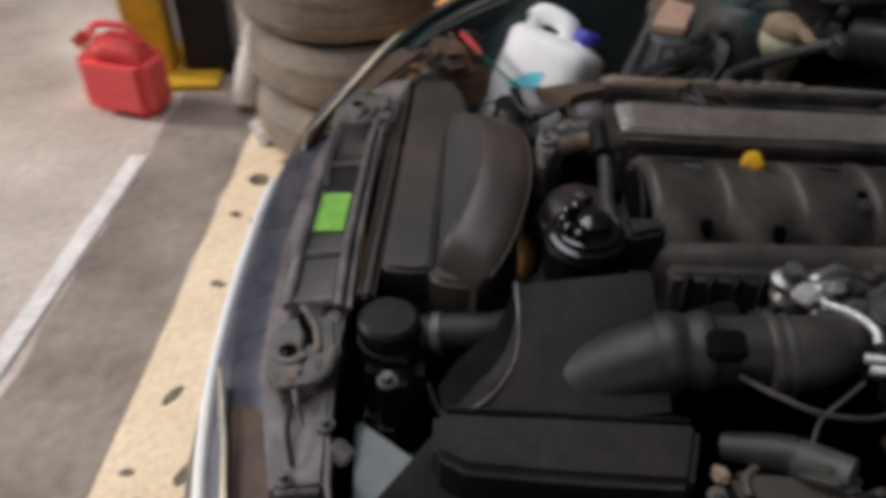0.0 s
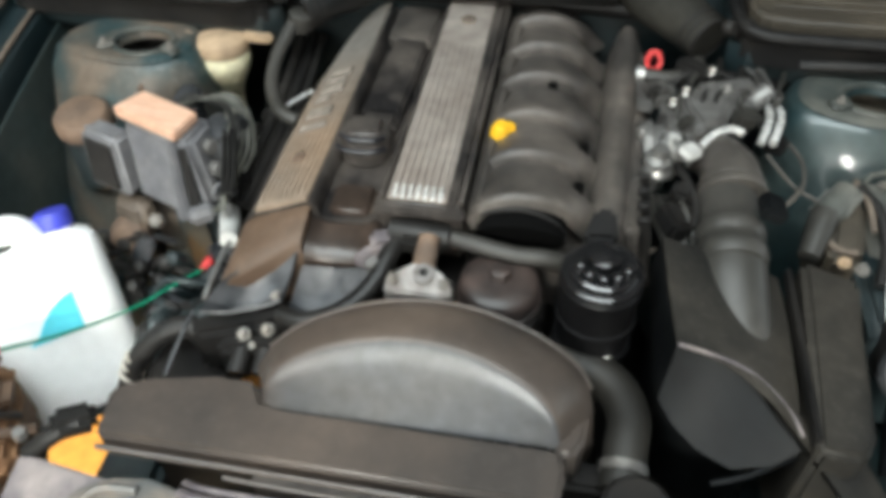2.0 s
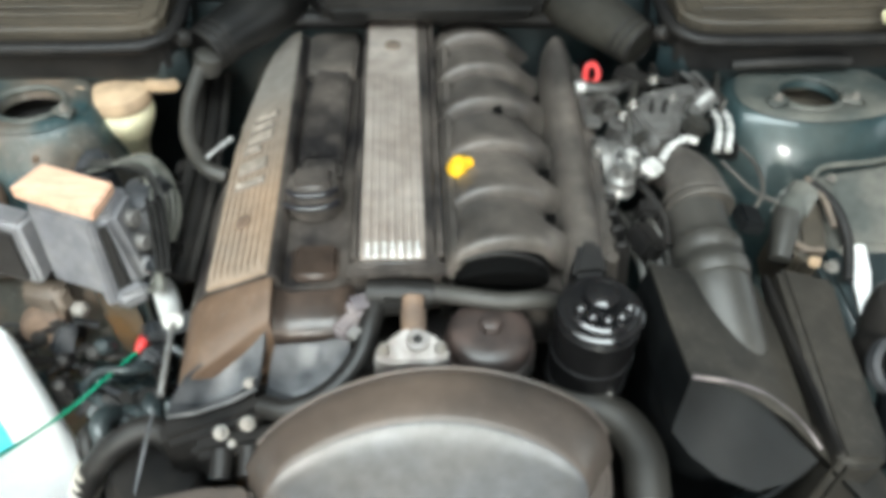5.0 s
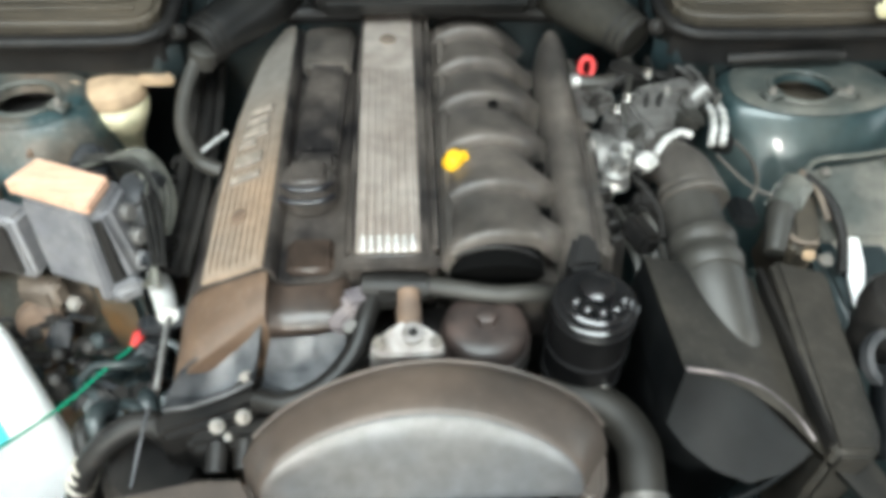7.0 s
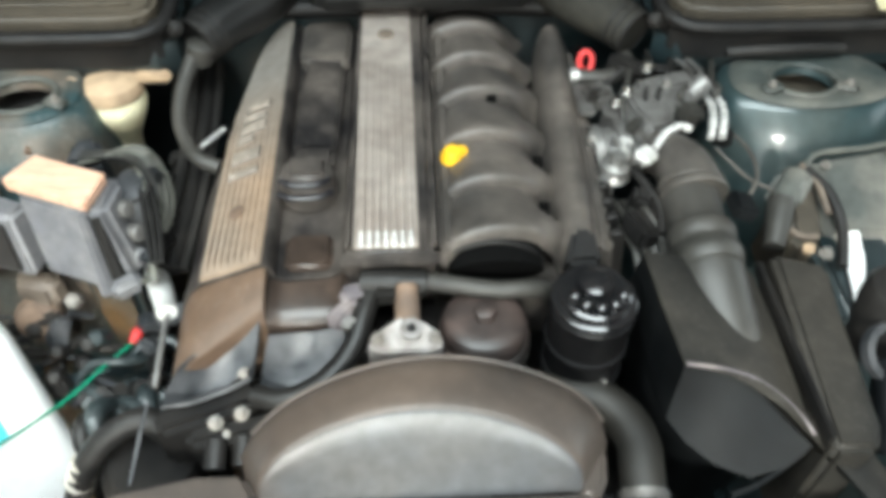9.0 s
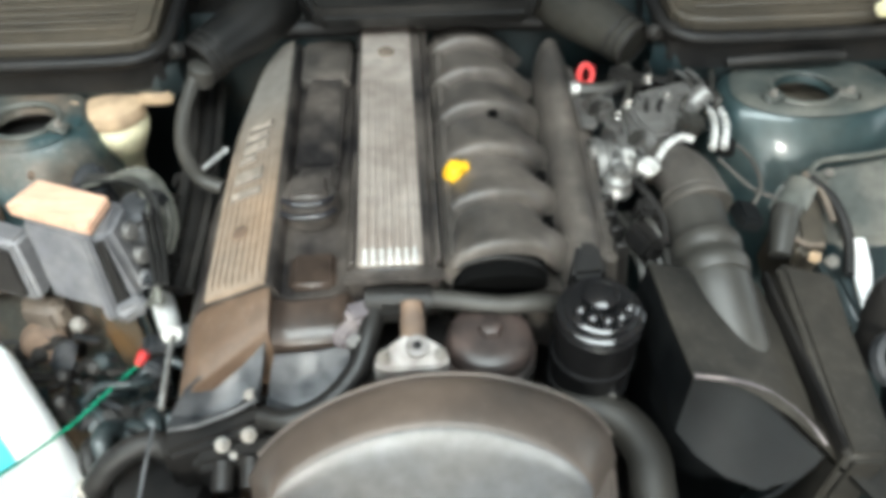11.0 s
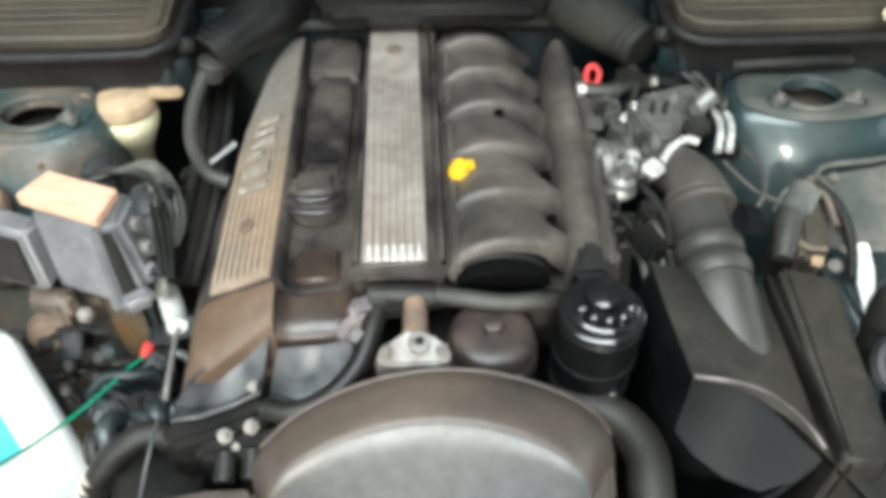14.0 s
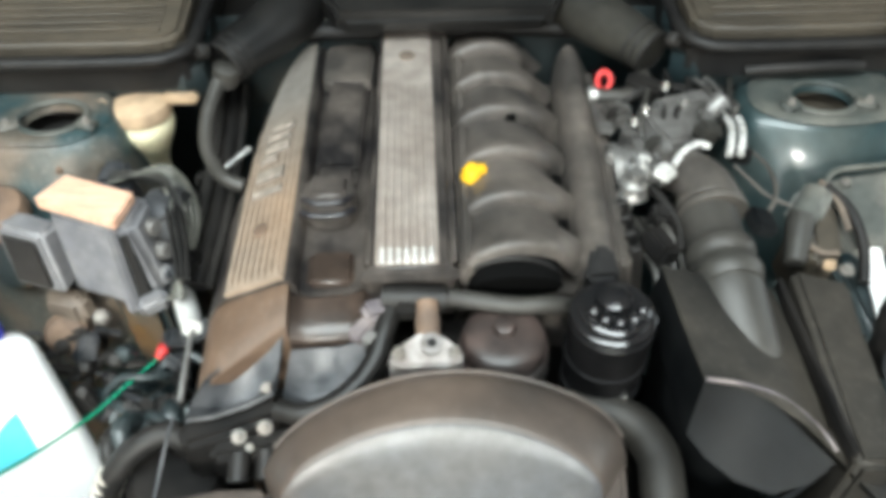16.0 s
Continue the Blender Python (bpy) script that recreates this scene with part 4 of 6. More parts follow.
for i in range(4):
    part("spring_ring", lathe([(0.010, 0), (0.017, 0), (0.017, 0.006), (0.010, 0.006)], (0.246 + 0.012 * i, 0.772, 0.862 - 0.004 * i), (1, 0.1, -0.2), 18), M_ALLOY, thr)
part("bolt_column", lathe([(0.006, -0.07), (0.008, -0.07), (0.008, 0), (0.018, 0.004), (0.018, 0.012), (0.010, 0.016), (0.010, 0.03), (0, 0.03)], (0.243, 0.742, 0.852), (0.1, 0, 1), 16), M_ALLOY, thr)
for p in ((0.278, 0.86, 0.888), (0.315, 0.905, 0.895), (0.262, 0.845, 0.88)):
    bolt(p, 0.006, 0.012, thr)

rt = random.Random(21)
for i in range(7):
    part("linkage", box((0.245 + 0.026 * i + rt.uniform(-0.01, 0.01), 0.845 + rt.uniform(-0.05, 0.06), 0.866 + rt.uniform(-0.008, 0.02)), (rt.uniform(0.012, 0.03), rt.uniform(0.010, 0.03), rt.uniform(0.012, 0.03)), (rt.uniform(-30, 30), rt.uniform(-30, 30), rt.uniform(0, 90)), 0.004), rt.choice([M_DULLALLOY, M_BLACK, M_DULLALLOY, M_HOSE]), thr)
for i in range(5):
    x = 0.27 + 0.03 * i
    part("vacuum_line", tube([(x, 0.80 + 0.015 * i, 0.86), (x + rt.uniform(-0.015, 0.015), 0.85, 0.886 + 0.003 * i), (x + 0.02, 0.90, 0.88), (x + 0.035, 0.95, 0.875), (x + 0.04, 0.99, 0.868)], 0.0042, 8), rt.choice([M_RUBBER, M_HOSE, M_BLACK]), thr)
for dx in (0.0, 0.0145):
    part("steel_line", tube([(0.372 + dx, 0.950, 0.880), (0.378 + dx, 0.925, 0.885), (0.385 + dx, 0.876, 0.887), (0.389 + dx, 0.843, 0.885)], 0.0036, 8), M_DULLALLOY, thr)
part("bracket_plate", prism([(0.276, 0.866, 0.892), (0.338, 0.876, 0.894), (0.346, 0.850, 0.892), (0.330, 0.805, 0.886), (0.300, 0.800, 0.884), (0.284, 0.830, 0.888)], [(0.276, 0.866, 0.868), (0.338, 0.876, 0.868), (0.346, 0.850, 0.868), (0.330, 0.805, 0.864), (0.300, 0.800, 0.862), (0.284, 0.830, 0.866)], 0.005, 2), M_DULLALLOY, thr, "dusty cast bracket plate")
part("cable_arm", prism([(0.338, 0.868, 0.888), (0.374, 0.862, 0.888), (0.362, 0.818, 0.884), (0.350, 0.820, 0.884)], [(0.338, 0.868, 0.878), (0.374, 0.862, 0.878), (0.362, 0.818, 0.874), (0.350, 0.820, 0.874)], 0.003), M_DULLALLOY, thr)
bolt((0.334, 0.872, 0.892), 0.006, 0.009, thr, m=M_ALLOY)
for x, y in ((0.226, 0.800), (0.259, 0.796)):
    part("pillar", lathe([(0, -0.09), (0.007, -0.09), (0.007, -0.012), (0.009, -0.008), (0.0105, 0.0), (0.0075, 0.007), (0, 0.009)], (x, y, 0.862), (0.0, 0.05, 1), 16), M_ALLOY, thr)
    part("pillar_plate", box((x, y + 0.075, 0.868), (0.022, 0.07, 0.008), (0, 0, 0), 0.003), M_DULLALLOY, thr)
part("flared_foot", lathe([(0, 0), (0.021, 0), (0.020, 0.005), (0.010, 0.018), (0.008, 0.034), (0, 0.034)], (0.246, 0.748, 0.838), (0.0, 0.1, 1), 20), M_ALLOY, thr)

# intake boot between throttle and air filter box
M_BOOT = mat("dusty_boot_rubber", (0.046, 0.041, 0.037), 0.45, dust=(0.11, 0.097, 0.083), amount=0.7, patch=12)
boot = thing("intake_boot", (0.33, 0.66, 0.82), "dusty black ribbed intake boot with steel clamps", "intake hose")
part("hose", tube([(0.303, 0.800, 0.840, 0.030), (0.324, 0.774, 0.848, 0.033), (0.338, 0.740, 0.850, 0.037), (0.340, 0.700, 0.843, 0.040)], 0.05, 24), M_BOOT, boot)
for yy, rr in ((0.722, 0.042), (0.706, 0.043)):
    part("boot_ring", lathe([(0.030, 0), (rr, 0.001), (rr + 0.001, 0.005), (rr, 0.009), (0.030, 0.010)], (0.339, yy, 0.8455), (0, -1, -0.2), 28), M_BOOT, boot)
part("meter_tube", tube([(0.333, 0.705, 0.842, 0.037), (0.332, 0.650, 0.838, 0.036), (0.332, 0.640, 0.837, 0.042), (0.332, 0.628, 0.836, 0.042), (0.332, 0.618, 0.835, 0.038), (0.332, 0.606, 0.834, 0.042), (0.332, 0.596, 0.833, 0.042), (0.332, 0.585, 0.832, 0.038)], 0.05, 24, 2), M_HOSE, boot)
part("snout", tube([(0.332, 0.605, 0.829, 0.041), (0.333, 0.580, 0.820, 0.042), (0.337, 0.545, 0.804, 0.041), (0.343, 0.510, 0.787, 0.038), (0.349, 0.480, 0.772, 0.034)], 0.045, 32), M_HOSE, boot)
part("clamp", tube([(0.296, 0.757, 0.878), (0.314, 0.781, 0.882), (0.336, 0.795, 0.882), (0.352, 0.794, 0.878)], 0.0052, 10), M_ZINC, boot, "bright steel hose clamp")
part("clamp_screw", box((0.282, 0.745, 0.876), (0.024, 0.024, 0.012), (12, -8, 38), 0.003), M_ZINC, boot, "bright steel clamp screw")
part("clamp_side", box((0.258, 0.772, 0.868), (0.020, 0.036, 0.012), (10, -15, -35), 0.004), M_ZINC, boot)
part("plug", box((0.370, 0.640, 0.885), (0.03, 0.036, 0.02), (0, 20, 0), 0.004), M_AIRBOX, boot)
for d in (0, 0.0145):
    part("pipe_band", tube([(0.389 + d, 0.845, 0.885), (0.387 + d, 0.822, 0.888), (0.381 + d, 0.798, 0.887), (0.372 + d, 0.772, 0.880)], 0.0050, 10), M_ZINC, boot, "bright bent steel band")
part("vacuum_hose", tube([(0.392, 0.800, 0.866), (0.412, 0.800, 0.864), (0.428, 0.768, 0.860), (0.424, 0.722, 0.858), (0.400, 0.684, 0.855), (0.376, 0.660, 0.850)], 0.0026, 8), M_BOOT, boot)
part("vacuum_hose", tube([(0.385, 0.775, 0.860), (0.402, 0.752, 0.852), (0.420, 0.728, 0.846), (0.446, 0.712, 0.842)], 0.0022, 8), M_BOOT, boot)

# air filter box
ab = thing("air_filter_box", (0.33, 0.48, 0.5), "black plastic air filter box with a pale edge", "air filter box")
lid_z = lambda x, y: 0.850 - 0.40 * (x - 0.26) + 0.08 * (y - 0.445)  # noqa: E731
RIM = [(0.246, 0.590), (0.252, 0.520), (0.260, 0.445), (0.312, 0.449), (0.345, 0.444), (0.372, 0.427), (0.388, 0.408), (0.396, 0.390), (0.398, 0.45), (0.398, 0.53), (0.392, 0.600)]
top = [(x, y, lid_z(x, y)) for x, y in RIM]
low = [(0.240, 0.595, 0.80), (0.244, 0.520, 0.79), (0.252, 0.428, 0.774), (0.270, 0.404, 0.762), (0.296, 0.380, 0.756), (0.330, 0.364, 0.754), (0.372, 0.372, 0.758), (0.402, 0.388, 0.770), (0.404, 0.45, 0.76), (0.404, 0.53, 0.77), (0.398, 0.605, 0.78)]
base = [(x * 0.96 + 0.013, y * 0.96 + 0.022, 0.56) for x, y, z in low]
bm = loft([[(x * 0.8 + 0.066, y * 0.6 + 0.21, z) for x, y, z in base], [(x * 0.86 + 0.046, y * 0.72 + 0.145, z - 0.06) for x, y, z in low], [(x * 0.96 + 0.013, y * 0.93 + 0.036, z - 0.016) for x, y, z in low], low, top], caps=False)
part("housing", bm, M_AIRBOX, ab, angle=62)
left, right = top[:3] + [(0.286, 0.447, lid_z(0.286, 0.447)), top[3], top[4]], [top[10], top[9], top[8], (0.397, 0.420, lid_z(0.397, 0.42)), top[7], top[6]]
part("lid", sheet([[tuple(a + (b - a) * f + (0.004 * math.sin(math.pi * f) if k == 2 else 0) for k, (a, b) in enumerate(zip(p, q))) for p, q in zip(left, right)] for f in (0, 0.25, 0.5, 0.75, 1)], 0.003), M_AIRLID, ab, "brown-dusted lid")
part("lid_corner", prism([(x, y, lid_z(x, y) + 0.002) for x, y in ((0.345, 0.444), (0.360, 0.437), (0.372, 0.427), (0.381, 0.417), (0.388, 0.408))], [(x, y, lid_z(x, y) - 0.004) for x, y in ((0.345, 0.444), (0.360, 0.437), (0.372, 0.427), (0.381, 0.417), (0.388, 0.408))], 0.001, 1), M_AIRLID, ab)
# pale tube painted for the highlight on the lid's rounded edge
part("edge_highlight", tube([(x, y - 0.001, lid_z(x, y) + 0.0035) for x, y in RIM[2:8]], 0.0021, 8), M_DIRTYGREY, ab, "pale edge line, a painted highlight")
part("lid_lip", tube([(0.312, 0.353, 0.738), (0.350, 0.366, 0.742), (0.408, 0.397, 0.749)], 0.0035, 8), M_AIRBOX, ab)
duct = thing("side_duct_cover", (0.44, 0.5, 0.5), "dusty black plastic duct cover beside the filter box", "duct cover")
COVER_TOP = [(0.402, 0.362, 0.812), (0.452, 0.364, 0.806), (0.468, 0.395, 0.804), (0.474, 0.470, 0.808), (0.478, 0.535, 0.812), (0.484, 0.602, 0.822), (0.417, 0.621, 0.828)]
part("panel", prism(COVER_TOP, [(x, y, 0.60) for x, y, z in COVER_TOP], 0.008, 3), M_AIRLID, duct)
# black strip painted for the shade in the groove beside the box
part("groove_shade", box((0.405, 0.495, 0.806), (0.006, 0.24, 0.02), (0, 0, 0), 0.002), M_BLACK, duct)

# power steering reservoir
M_RESERVOIR = mat("black_reservoir_plastic", (0.0035, 0.0035, 0.004), 0.42, dust=(0.009, 0.0085, 0.0085), amount=0.4, spec=0.15)
ps = thing("fluid_reservoir", (0.186, 0.555, 0.6), "glossy black fluid reservoir with a ribbed cap", "reservoir")
part("body", lathe([(0.0, 0), (0.043, 0), (0.044, 0.03), (0.045, 0.10), (0.046, 0.15), (0.048, 0.165), (0.048, 0.175), (0.044, 0.18)], (0.178, 0.528, 0.675), seg=36), M_RESERVOIR, ps)
for zz in (0.745, 0.790):
    part("body_seam", lathe([(0.044, 0), (0.0485, 0.001), (0.0485, 0.007), (0.044, 0.008)], (0.178, 0.528, zz), seg=36), M_RESERVOIR, ps)
cap = part("cap", lathe([(0.0445, 0.0), (0.047, 0.003), (0.047, 0.008), (0.0435, 0.0102), (0.0405, 0.0108), (0.0398, 0.017), (0.0365, 0.0190), (0.033, 0.0180), (0.0, 0.018)], (0.178, 0.528, 0.855), seg=36), M_GLOSS, ps, "glossy black cap")
part("cap_knob", lathe([(0.020, 0), (0.019, 0.010), (0.010, 0.0150), (0, 0.0155)], (0.178, 0.534, 0.873), seg=20), M_GLOSS, cap)
for i in range(5):
    a = radians(205 + 32 * i)
    part("stud", lathe([(0.0065, 0), (0.0065, 0.012), (0.002, 0.0146), (0, 0.015)], (0.178 + 0.029 * math.cos(a), 0.528 + 0.029 * math.sin(a), 0.873), seg=12), M_GLOSS, cap)
part("bracket", join(prism([(0.152, 0.570, 0.872), (0.194, 0.573, 0.872), (0.190, 0.615, 0.884), (0.166, 0.615, 0.884)], [(0.152, 0.572, 0.82), (0.196, 0.575, 0.82), (0.194, 0.62, 0.82), (0.162, 0.62, 0.82)], 0.006)), M_BLACK, ps)
bolt((0.197, 0.488, 0.752), 0.006, 0.012, ps)

# ---- radiator, fan shroud and front panel ----
shroud = thing("fan_shroud", (-0.05, 0.38, 0.4), "dusty brown-grey plastic radiator fan shroud", "fan shroud")
PANEL_TOP = [(-0.356, 0.290, 0.765), (0.152, 0.282, 0.772), (0.158, 0.325, 0.773), (0.150, 0.347, 0.773), (-0.150, 0.352, 0.771), (-0.184, 0.358, 0.770), (-0.200, 0.384, 0.770), (-0.250, 0.385, 0.769), (-0.33, 0.370, 0.768), (-0.366, 0.352, 0.766)]
part("top_panel", prism(PANEL_TOP, [(x, y, 0.72) for x, y, z in PANEL_TOP], 0.006, 3), M_SHROUD, shroud)
# half-moon face: grey in the middle, browner towards its rim
M_MOON = mat("half_moon_grey_plastic", (0.055, 0.058, 0.063), 0.37, dust=(0.062, 0.057, 0.052), amount=0.9, patch=6.5, bump=0.05, vary=0.2)
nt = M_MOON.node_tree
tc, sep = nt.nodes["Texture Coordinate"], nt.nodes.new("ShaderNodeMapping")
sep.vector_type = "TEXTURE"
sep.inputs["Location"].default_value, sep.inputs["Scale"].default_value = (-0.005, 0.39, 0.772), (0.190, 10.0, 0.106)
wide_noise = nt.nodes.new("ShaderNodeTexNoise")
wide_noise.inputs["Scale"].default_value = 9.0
away, rim_mask, edge_mix = nt.nodes.new("ShaderNodeVectorMath"), nt.nodes.new("ShaderNodeMapRange"), nt.nodes.new("ShaderNodeMix")
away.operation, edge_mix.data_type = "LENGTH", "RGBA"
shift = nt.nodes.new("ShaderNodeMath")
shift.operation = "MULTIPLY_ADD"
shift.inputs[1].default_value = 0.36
rim_mask.inputs["From Min"].default_value, rim_mask.inputs["From Max"].default_value = 0.92, 1.22
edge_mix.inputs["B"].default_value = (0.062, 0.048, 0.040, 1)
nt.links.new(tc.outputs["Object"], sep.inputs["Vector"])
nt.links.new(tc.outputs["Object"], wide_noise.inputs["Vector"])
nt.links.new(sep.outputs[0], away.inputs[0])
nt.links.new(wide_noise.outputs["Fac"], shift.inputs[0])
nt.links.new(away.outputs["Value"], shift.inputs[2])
nt.links.new(shift.outputs[0], rim_mask.inputs["Value"])
nt.links.new(rim_mask.outputs[0], edge_mix.inputs["Factor"])
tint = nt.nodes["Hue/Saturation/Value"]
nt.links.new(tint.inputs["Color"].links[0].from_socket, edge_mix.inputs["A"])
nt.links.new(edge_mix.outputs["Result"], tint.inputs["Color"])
N = 32
base_line, crest, back, skirt = [], [], [], []
for i in range(N + 1):
    u = -1 + 2 * i / N
    z1, z2 = 0.540 + math.sqrt(0.313**2 - (0.176 * u) ** 2), 0.527 + math.sqrt(0.315**2 - (0.182 * u) ** 2) - 0.012 * u**16
    base_line.append((-0.012 + 0.159 * u, 0.351, 0.766))
    crest.append((-0.016 + 0.186 * u - 0.021 * u**7, max(0.360, 0.350 + (z1 - 0.8)) - 0.006 * u**20, z1 - 0.030 * u**20))
    back.append((-0.001 + 0.204 * u - (0.020 * u**8 if u > 0 else 0.0), 0.430 + 0.95 * (z2 - 0.8), z2))
    skirt.append((-0.001 + 0.195 * u - (0.016 * u**8 if u > 0 else 0.0), 0.424 + 0.6 * (z2 - 0.8), z2 - 0.13))
mix = lambda a, b, f, dz=0.0: [(p[0] + (q[0] - p[0]) * f, p[1] + (q[1] - p[1]) * f, p[2] + (q[2] - p[2]) * f + dz) for p, q in zip(a, b)]  # noqa: E731
part("front_face", sheet([base_line, mix(base_line, crest, 0.33, 0.003), mix(base_line, crest, 0.66, 0.004), mix(base_line, crest, 0.93, 0.002), mix(base_line, crest, 0.99, -0.001)], 0.002), M_MOON, shroud, "paler grey half-moon face, browner towards its rim", 80)
ended = lambda r, z: [(r[0][0] - 0.008, r[0][1] + 0.004, z)] + r + [(r[-1][0] + 0.008, r[-1][1] + 0.004, z)]  # noqa: E731
part("dome", loft([ended(mix(base_line, crest, 0.90, -0.001), 0.70), ended(mix(base_line, crest, 0.985, -0.001), 0.70), ended(mix(crest, back, 0.10, 0.0015), 0.70), ended(mix(crest, back, 0.35, 0.003), 0.70), ended(mix(crest, back, 0.7, 0.003), 0.70), ended(mix(crest, back, 0.94, 0.0015), 0.70), ended(mix(back, skirt, 0.015), 0.69), ended(mix(back, skirt, 0.08), 0.68), ended(skirt, 0.62)], closed=False, caps=False), M_SHROUD, shroud, angle=60)
part("rear_lip", tube([np.array(p) + (0, 0.002, -0.001) for p in back[1:-1:2]], 0.0025, 8, 2), M_SHROUD, shroud)
END_TOP = [(0.140, 0.346, 0.772), (0.164, 0.340, 0.771), (0.176, 0.362, 0.772), (0.181, 0.405, 0.773), (0.140, 0.415, 0.773)]
part("end_block", prism(END_TOP, [(x, y, 0.68) for x, y, z in END_TOP], 0.007, 3), M_SHROUD, shroud)
part("fan_ring", lathe([(0.205, 0), (0.212, 0), (0.212, 0.06), (0.205, 0.06)], (-0.005, 0.400, 0.560), (0, 1, 0), 48), M_BLACK, shroud)
part("front_groove", prism([(-0.17, 0.265, 0.754), (0.195, 0.258, 0.758), (0.195, 0.277, 0.760), (-0.17, 0.284, 0.756)], [(-0.17, 0.267, 0.725), (0.195, 0.260, 0.725), (0.195, 0.277, 0.725), (-0.17, 0.284, 0.725)], 0.004), M_COVER, shroud)
for dy, dz in ((-0.004, 0.0), (0.008, 0.004)):
    part("front_rail", tube([(-0.35 if dz else -0.20, 0.272 + dy, 0.753 + dz), (-0.10, 0.268 + dy, 0.756 + dz), (0.195, 0.262 + dy, 0.759 + dz)], 0.0035, 8), M_SHROUD, shroud)
rad = thing("radiator", (-0.05, 0.30, 0.35), "black car radiator behind the front panel", "radiator")
part("core", box((-0.07, 0.358, 0.53), (0.56, 0.036, 0.36), w=0.006), M_BLACK, rad)
part("end_tank", box((0.26, 0.310, 0.56), (0.07, 0.07, 0.34), w=0.02, seg=3), M_BLACK, rad)
tank = thing("expansion_tank", (0.235, 0.30, 0.6), "black and yellowed coolant expansion tank with a screw cap", "expansion tank")
part("neck", lathe([(0.0, 0), (0.036, 0), (0.036, 0.06), (0.040, 0.065), (0.040, 0.072), (0.030, 0.075)], (0.232, 0.300, 0.66)), M_RUBBER, tank)
part("cap", lathe([(0.034, 0.0), (0.038, 0.003), (0.038, 0.024), (0.032, 0.030), (0, 0.031)], (0.232, 0.300, 0.735), (0, 0, 1), 14), M_BLACK, tank)
part("bottle", box((0.265, 0.300, 0.58), (0.07, 0.06, 0.14), (0, 0, 0), 0.02, 3), M_COVER, tank)
M_COOLANT = mat("browned_hose", (0.006, 0.0056, 0.0046), 0.55, dust=(0.018, 0.016, 0.0125), amount=0.8, patch=9, vary=0.15)
coolant = thing("coolant_hose", (0.23, 0.45, 0.7), "dusty grey-brown rubber coolant hose elbow", "hose")
part("hose", tube([(0.098, 0.512, 0.700), (0.125, 0.498, 0.722), (0.155, 0.488, 0.736), (0.190, 0.477, 0.738), (0.214, 0.454, 0.738), (0.226, 0.421, 0.738), (0.224, 0.387, 0.734), (0.220, 0.335, 0.722)], 0.0250, 22), M_COOLANT, coolant)
part("clamp", lathe([(0.0246, 0), (0.0272, 0), (0.0272, 0.011), (0.0246, 0.011)], (0.2215, 0.355, 0.7265), (0.08, 1, 0.25), 28), M_DULLALLOY, coolant)

# front panel (slam panel), sticker, bumper and lamps
panel = part("front_panel", prism([(-0.46, 0.215, 0.704), (-0.34, 0.170, 0.708), (-0.15, 0.145, 0.742), (0.10, 0.140, 0.746), (0.30, 0.155, 0.742), (0.46, 0.200, 0.736), (0.46, 0.258, 0.749), (0.30, 0.246, 0.756), (0.0, 0.245, 0.759), (-0.30, 0.255, 0.728), (-0.46, 0.281, 0.718)], [(-0.46, 0.215, 0.66), (-0.34, 0.170, 0.66), (-0.15, 0.145, 0.66), (0.10, 0.140, 0.66), (0.30, 0.155, 0.66), (0.46, 0.200, 0.66), (0.46, 0.255, 0.68), (0.30, 0.242, 0.68), (0.0, 0.238, 0.68), (-0.30, 0.246, 0.66), (-0.46, 0.275, 0.66)], 0.006, 2), M_DIRTYGREY, car, "dirty grey front cross panel")
part("recess_floor", box((-0.01, 0.202, 0.7545), (0.44, 0.052, 0.006), (4, 0, 0), 0.002), M_COVER, panel, "dark recess along the panel")
for y, z, r in ((0.171, 0.760, 0.007), (0.233, 0.764, 0.006), (0.246, 0.762, 0.004)):
    part("ridge", tube([(-0.24, y + 0.012, z - 0.014), (-0.20, y + 0.002, z - 0.002), (-0.05, y - 0.001, z), (0.12, y, z + 0.001), (0.22, y + 0.004, z - 0.001)], r, 10), M_DIRTYGREY, panel)
for x, w in ((-0.213, 0.012), (-0.092, 0.008), (0.118, 0.010), (0.208, 0.016)):
    part("cross_rib", box((x, 0.202, 0.759), (w, 0.056, 0.010), (4, 0, 6), 0.003), M_DIRTYGREY, panel)
part("inner_edge", tube([(-0.20, 0.181, 0.759), (-0.07, 0.179, 0.7605), (-0.03, 0.183, 0.760)], 0.0035, 8), M_DUSTPANEL, panel)
part("sticker", box((0.028, 0.201, 0.7595), (0.088, 0.042, 0.004), (4, 0, 0), 0.001), M_GREEN, panel, "bright green sticker")
M_CATCH = mat("grey_rusted_plate", (0.10, 0.105, 0.105), 0.5, 0.2, dust=(0.20, 0.165, 0.135), amount=0.9, patch=26, bump=0.3)
